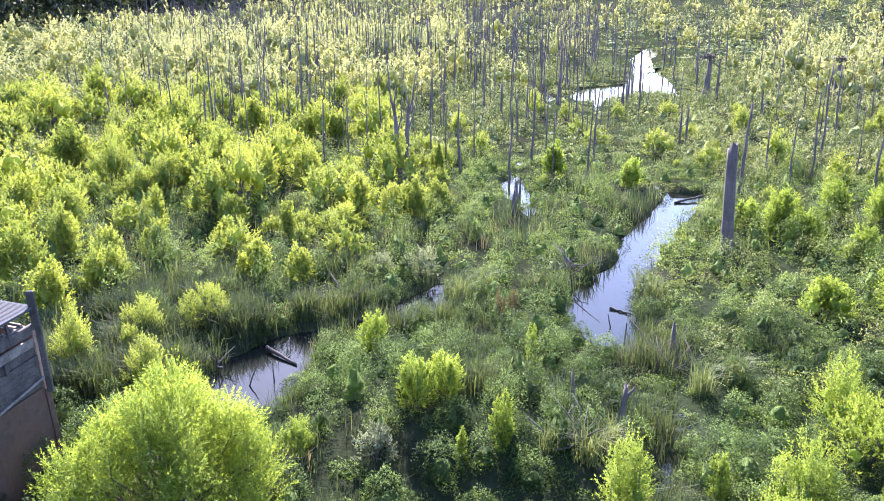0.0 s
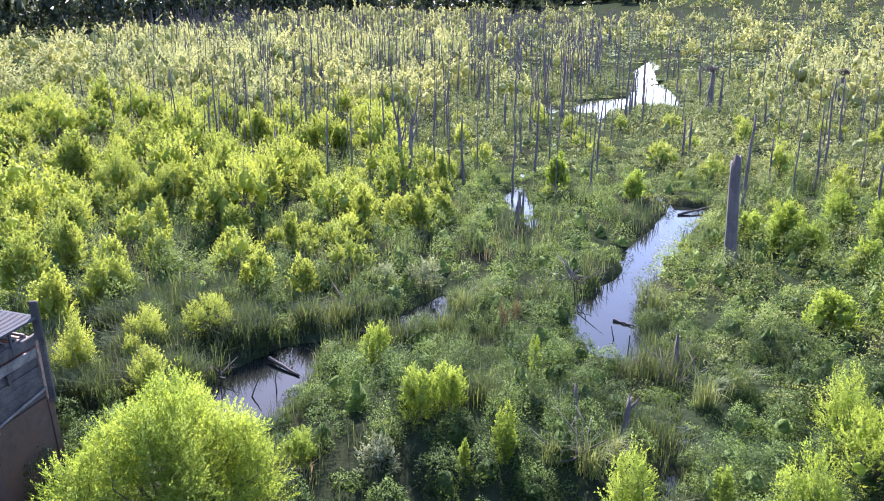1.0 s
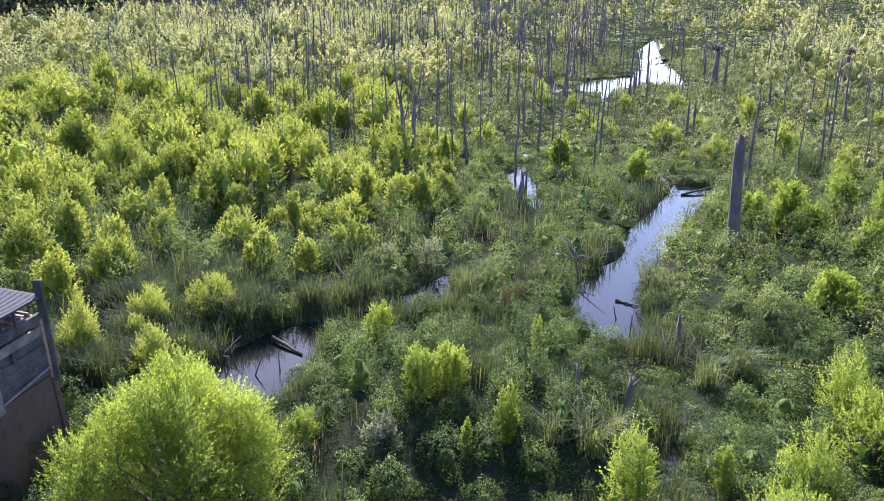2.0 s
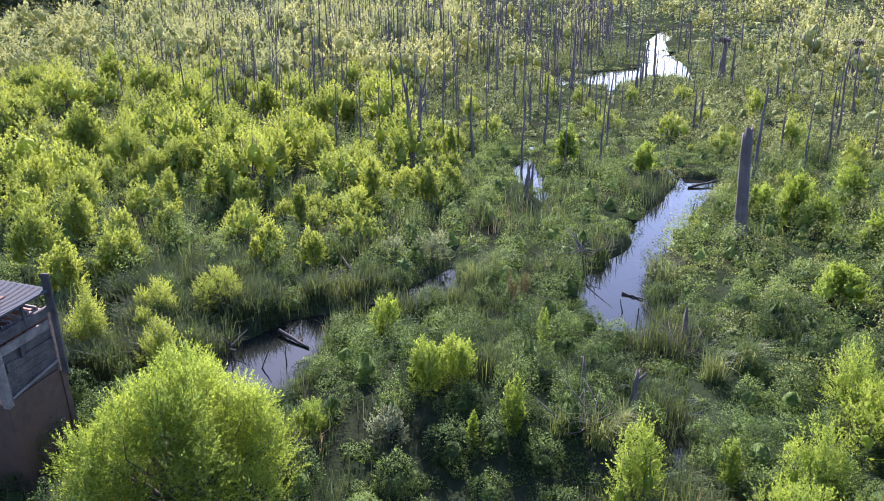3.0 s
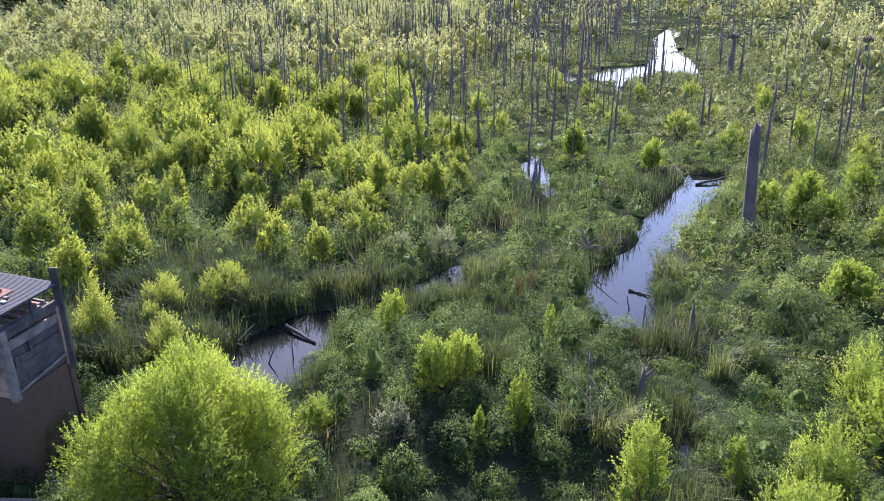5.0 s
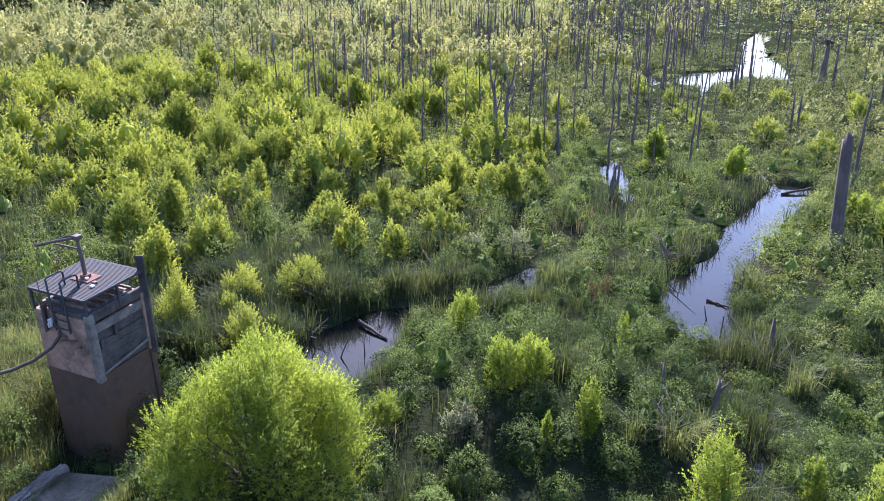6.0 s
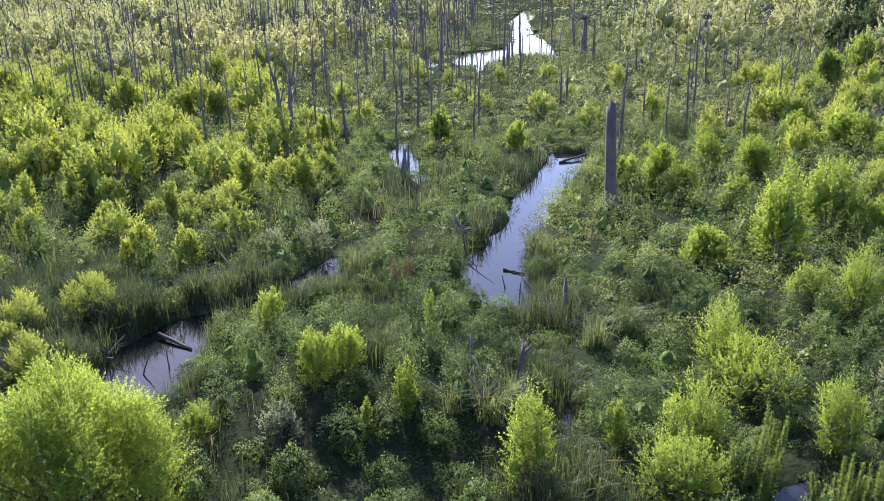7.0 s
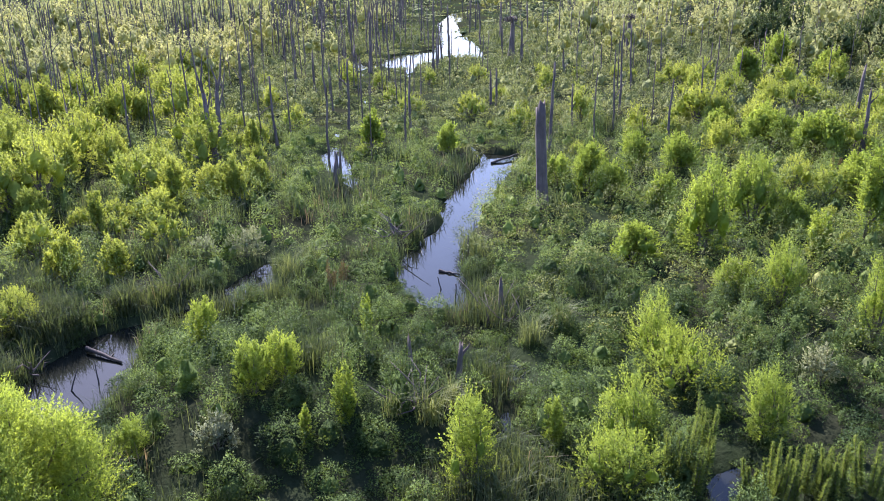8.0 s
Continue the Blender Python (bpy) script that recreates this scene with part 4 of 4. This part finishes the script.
    part("hoist_head", block(bmesh.new(), (-0.17, -0.05, zg + 1.05), (0.02, 0.13, zg + 1.17), 0.03), DARK_STEEL, t)
    part("nut", block(bmesh.new(), (0.1, -0.13, zg + 0.056), (0.18, -0.05, zg + 0.11), 0.015), PLASTIC, t, "small white fitting")
    part("bucket_lid", block(bmesh.new(), (0.5, -0.36, zg + 0.033), (0.62, -0.26, zg + 0.075), 0.02), PLASTIC, t, "small white cap lying on the grate")
    part("strap", block(bmesh.new(), (0.4, -0.2, zg + 0.033), (0.52, -0.1, zg + 0.09), 0.02), DARK_STEEL, t)
    # ladder rails hooked over the front edge
    for x0 in (-0.2, 0.28):
        zr = zg + 0.42
        pipe("ladder_rail", [(x0, -g - 0.03, 3.28), (x0, -g - 0.03, zr - 0.04), (x0 + 0.01, -g + 0.06, zr), (x0 + 0.02, -g + 0.4, zr), (x0 + 0.02, -g + 0.46, zr - 0.06), (x0 + 0.02, -g + 0.46, zg + 0.03)], 0.026, GALVANIZED, t, "grey bent steel ladder rail")
    for k in range(4):
        pipe("rung", [(-0.2, -g - 0.03, 3.36 + 0.24 * k), (0.28, -g - 0.03, 3.36 + 0.24 * k)], 0.018, GALVANIZED, t)
    pipe("rod", [(-0.52, -g - 0.02, 3.7), (-0.54, -g - 0.01, zg + 0.38)], 0.014, DARK_STEEL, t)
    part("gate_leaf", beam(bmesh.new(), (-0.52, -a - 0.05, 3.2), (-0.5, -a - 0.04, 3.98), 0.22, 0.07, 0.02), DARK_STEEL, t, "dark upright guide plate")
    part("plate", beam(bmesh.new(), (-0.35, -a + 0.1, 3.8), (0.75, -a + 0.1, 3.8), 0.2, 0.12, 0.02), OLD_BOARD, t)
    for k, (x, z_) in enumerate(((-0.42, 3.42), (-0.36, 3.36), (-0.45, 3.3), (-0.33, 3.47))):
        part("rag", block(bmesh.new(), (x, -a - 0.09, z_), (x + 0.06, -a - 0.04, z_ + 0.13), 0.02), PLASTIC, t, "torn white plastic scrap")
    # sagging dark hose to the bank
    pts = [(-0.05, -a - 0.06, 3.22), (-0.3, -a - 0.2, 2.85), (-0.75, -a - 0.45, 2.5), (-1.35, -a - 0.7, 2.2), (-2.2, -a - 1.0, 1.9), (-3.4, -a - 1.3, 1.6), (-5.0, -a - 1.5, 1.2), (-7.0, -a - 1.6, 0.4)]
    pipe("hose", pts, 0.045, DARK_STEEL, t, "dark hose sagging to the bank")
    pipe("hose_bracket", [(-0.15, -a + 0.02, 3.3), (-0.12, -a - 0.08, 3.2), (0.12, -a - 0.05, 3.16)], 0.03, DARK_STEEL, t)
    for x, z_ in ((-0.1, 3.0), (0.35, 2.9), (0.2, 3.05)):
        part("anchor", beam(bmesh.new(), (x, -a - 0.03, z_), (x + 0.18, -a - 0.03, z_ + 0.05), 0.05, 0.03, 0.006), RUST, t)
    return t


intake_tower()


def outlet_walls():
    """Low spillway floor and its pale edge wall at the tower's foot."""
    t = thing("spillway", (-11.0, 16.2, 0.0), "pale worn concrete spillway floor with a low edge wall", "spillway")
    floor_bm = bmesh.new()
    block(floor_bm, (-0.85, -3.0, -1.2), (2.0, 0.1, -0.12), 0.03)
    part("slab", floor_bm, DIRTY_CONCRETE, t, "dirt-covered grey concrete slab")
    wall_bm = beam(bmesh.new(), (-0.95, -3.0, -0.58), (-0.3, 0.1, -0.58), 0.3, 1.3, 0.0)
    bmesh.ops.subdivide_edges(wall_bm, edges=wall_bm.edges[:], cuts=14, use_grid_fill=True)
    rough_rng = np.random.default_rng(3)
    for v in wall_bm.verts:                      # broken, crumbling faces
        chip = 0.05 * float(waves(v.co.y * 3, v.co.z * 4 + v.co.x * 5, 0.5, 2.0))
        v.co += Vector(tuple(rough_rng.normal(size=3) * 0.018)) + Vector((0, 0, chip if v.co.z > 0 else 0))
    part("edge_wall", wall_bm, PALE_CONCRETE, t, "rough crumbling pale edge wall")
    return t


outlet_walls()


# ---- drift wood in the creek ----
def log(points, thick, label, name="log", twigs=0, seed=0):
    rng = np.random.default_rng(seed)
    pts = np.array(points, float)
    t = thing(name, tuple(pts[0]), label, "driftwood", "driftwood in the creek")
    line = [pts[0] + (pts[-1] - pts[0]) * f + rng.normal(size=3) * thick * 0.1 for f in np.linspace(0, 1, 7)] if len(pts) == 2 else list(pts)
    line = np.array(line) - pts[0]
    n = len(line)
    part_np("stem", *tube(line, [thick / 2 * (1 - 0.5 * k / (n - 1)) * rng.uniform(0.85, 1.15) for k in range(n)], 8), WET_WOOD, t, smooth=True)
    for k in range(twigs):
        p = line[rng.integers(1, n - 1)]
        d = unit(rng.normal(size=(1, 3)) + np.array([[0, 0, 0.8]]))[0] * rng.uniform(0.3, 0.7)
        part_np("twig", *tube([p, p + d * 0.5, p + d], [thick * 0.16, thick * 0.1, thick * 0.04], 5), WET_WOOD, t)
    return t


WET_WOOD = rough_mat("wet dark wood", (0.03, 0.026, 0.022), (0.09, 0.078, 0.068), 8, (1, 1, 0.2), 0.95, 0.6, 0.02, (0.05, 0.045, 0.04), 1.2)
log([(-5.9, 25.6, 0.14), (-4.7, 24.5, 0.04)], 0.14, "dark fallen log reaching into the pond", twigs=3, seed=1)
log([(10.3, 37.2, 0.06), (11.35, 37.1, 0.12)], 0.2, "dark wet log at the creek bank", seed=2)
log([(10.05, 36.4, 0.03), (10.85, 36.35, 0.06)], 0.17, "dark wet log at the creek bank", seed=3)
log([(6.45, 29.5, 0.03), (7.1, 28.9, 0.05)], 0.12, "thin dark stick floating in the creek", seed=4)
log([(13.1, 45.3, 0.05), (15.6, 46.5, 0.3)], 0.16, "pale grey log lying across the creek", twigs=2, seed=5)
log([(6.15, 27.7, -0.2), (6.0, 27.8, 0.5)], 0.06, "thin bare stick standing in the creek", "stick", seed=6)
log([(6.31, 26.3, -0.2), (6.34, 26.3, 0.8)], 0.07, "thin bare stick standing in the creek", "stick", seed=7)
log([(9.6, 41.0, -0.2), (9.5, 41.1, 0.6)], 0.05, "thin bare stick standing in the creek", "stick", seed=8)
log([(-6.0, 23.0, -0.2), (-5.7, 23.3, 0.6)], 0.05, "thin bare stick standing in the pond", "stick", seed=9)
log([(-5.2, 23.3, -0.2), (-5.3, 23.7, 0.55)], 0.05, "thin bare stick standing in the pond", "stick", seed=10)


def brush_heap(place, seed, spread, count, label):
    """A tangle of bare dead branches."""
    rng = np.random.default_rng(seed)
    t = thing("dead_brush", place, label, "brushwood", "dead brush on the banks")
    for k in range(count):
        a = rng.uniform(0, 2 * np.pi)
        o = rng.normal(size=3) * np.array([0.3, 0.3, 0.05]) * spread
        d = np.array([np.cos(a), np.sin(a), rng.uniform(0.1, 1.1)]) * spread * rng.uniform(0.5, 1.0)
        bend = rng.normal(size=3) * 0.12 * spread
        part_np("branch", *tube([o, o + d * 0.5 + bend, o + d + bend * 0.5], [0.03, 0.02, 0.007], 5), DEADWOOD, t)
    return t


brush_heap(on_land(3.4, 18.6, 0.25), 1, 1.0, 16, "tangle of bare grey dead branches among the herbs")
brush_heap(on_land(7.4, 24.4, 0.2), 2, 1.2, 18, "tangle of bare brown dead branches by the creek end")
brush_heap(on_land(-7.2, 24.2, 0.2), 3, 0.75, 9, "dark dead branches hanging over the pond bank")
brush_heap(on_land(5.2, 32.6, 0.3), 4, 1.1, 14, "grey dead stems on the creek bank")
brush_heap(on_land(-3.5, 29.3, 0.2), 5, 1.0, 12, "dark dead stems by the narrow channel")
snag(on_land(4.85, 20.0), np.random.default_rng(5), 1.5, 0.26, "leaning dark broken stump on the island", "broken stumps", 0.12, 1, "tree_stump")
snag(on_land(7.6, 24.9), np.random.default_rng(6), 1.2, 0.2, "short dark broken stump at the water", "broken stumps", 0.05, 0, "tree_stump")
snag(on_land(3.6, 20.3), np.random.default_rng(7), 1.3, 0.16, "short dark broken stump on the island", "broken stumps", 0.05, 0, "tree_stump")


# ---- plants that stand out from the undergrowth ----
PLUME = leaf_mat("feathery plant leaf", (0.15, 0.195, 0.066), (0.185, 0.235, 0.078), (0.225, 0.28, 0.092), 0.5, (1.25, 1.25, 0.6), 0.7, 0.6, 0.05)
SILVER = leaf_mat("pale grey-green leaf", (0.2, 0.23, 0.15), (0.26, 0.29, 0.19), (0.33, 0.36, 0.25), 0.35, (1.2, 1.2, 0.8), 0.7, 0.6, 0.05)
DOCK = leaf_mat("brown seed head", (0.105, 0.085, 0.045), (0.145, 0.115, 0.06), (0.19, 0.155, 0.08), 0.3, (1.2, 1.0, 0.6), 0.8, 0.6, 0.05)


def plume(place, rng, high, stems):
    """A stand of upright feathery stems, thick with thread-like leaves."""
    t = thing("feathery_plant", place, "upright bright green feathery plants at the marsh edge", "plant", "feathery plants")
    for k in range(stems):
        a, r = rng.uniform(0, 2 * np.pi), 0.42 * math.sqrt(rng.uniform(0, 1))
        foot, top = np.array([r * np.cos(a), r * np.sin(a), -0.1]), np.array([1.5 * r * np.cos(a), 1.5 * r * np.sin(a), high * rng.uniform(0.75, 1.1)])
        part_np("stem", *tube([foot, (foot + top) / 2, top], [0.012, 0.009, 0.003], 5), BARK, t)
        n = 420
        f = rng.uniform(0.12, 1.0, (n, 1))
        way = unit(rng.normal(size=(n, 3)) * np.array([1, 1, 0.3]) + np.array([0, 0, 0.9]))
        part_np("foliage", *blades(rng, foot + (top - foot) * f, way, 0.13 * (1.15 - f[:, 0]) + 0.05, 0.02), PLUME, t)
    return t


def spike_plant(place, rng, count):
    """Brown seed spikes on thin stalks."""
    t = thing("dock_plant", place, "rusty brown dock seed heads above the herbs", "plant", "dock plants")
    for k in range(count):
        foot = np.array([*(rng.normal(size=2) * 0.22), 0.1])
        top = foot + np.array([*(rng.normal(size=2) * 0.1), rng.uniform(1.2, 1.7)])
        part_np("stalk", *tube([foot, top], [0.01, 0.006], 5), STRAW, t)
        n = 90
        p = foot + (top - foot) * rng.uniform(0.62, 1.0, (n, 1)) + rng.normal(size=(n, 3)) * 0.035
        tagged(part_np("seed_head", *blades(rng, p, rng.normal(size=(n, 3)) + np.array([0, 0, 0.6]), 0.06, 0.04), DOCK, t), kind="stuff")
    return t


def arching_tuft(place, rng, count, high):
    """A fountain of long arching sedge blades."""
    t = thing("sedge_tuft", place, "pale green arching sedge tuft on the bank", "sedge", "arching sedge tufts")
    roots = rng.normal(size=(count, 3)) * np.array([0.14, 0.14, 0.02])
    tagged(part_np("foliage", *reeds(rng, roots, high * rng.uniform(0.6, 1.1, count), 0.018, 0.95), GRASS, t), "long arching blades", kind="stuff")
    return t


rng = np.random.default_rng(51)
for (x, y), high, stems in (((8.6, 14.5), 1.5, 5), ((9.6, 15.1), 1.6, 5), ((8.7, 14.1), 1.3, 4), ((10.5, 13.5), 1.2, 4), ((11.1, 13.3), 1.3, 5), ((10.3, 13.7), 1.0, 3), ((11.9, 13.2), 1.2, 4), ((12.8, 13.2), 1.3, 4)):
    plume(on_land(x, y), rng, high, 2 * stems)
for (x, y), count in (((2.0, 26.7), 5), ((2.5, 26.8), 4), ((28.0, 35.1), 7)):
    spike_plant(on_land(x, y), rng, count)
for (x, y), count, high in (((3.7, 18.2), 150, 1.3), ((4.4, 19.0), 110, 1.1), ((7.8, 22.4), 160, 1.2), ((9.0, 23.0), 130, 1.2), ((8.1, 31.5), 120, 1.3), ((8.1, 30.0), 120, 1.2), ((0.7, 29.8), 120, 1.3), ((1.6, 31.1), 120, 1.2), ((2.8, 18.4), 90, 1.0)):
    arching_tuft(on_land(x, y), rng, count, high)
for (x, y), high, wide in (((-0.9, 32.3), 1.3, 1.6), ((-2.5, 32.6), 1.0, 1.2), ((14.5, 17.5), 1.2, 1.2), ((-1.6, 18.1), 1.0, 1.1)):
    willow("pale_shrub", on_land(x, y), rng, high, wide, 4500, 0.055, 6, "rounded shrub with pale grey-green leaves", "pale shrubs", SILVER, 0.5, "shrub", 0.2)
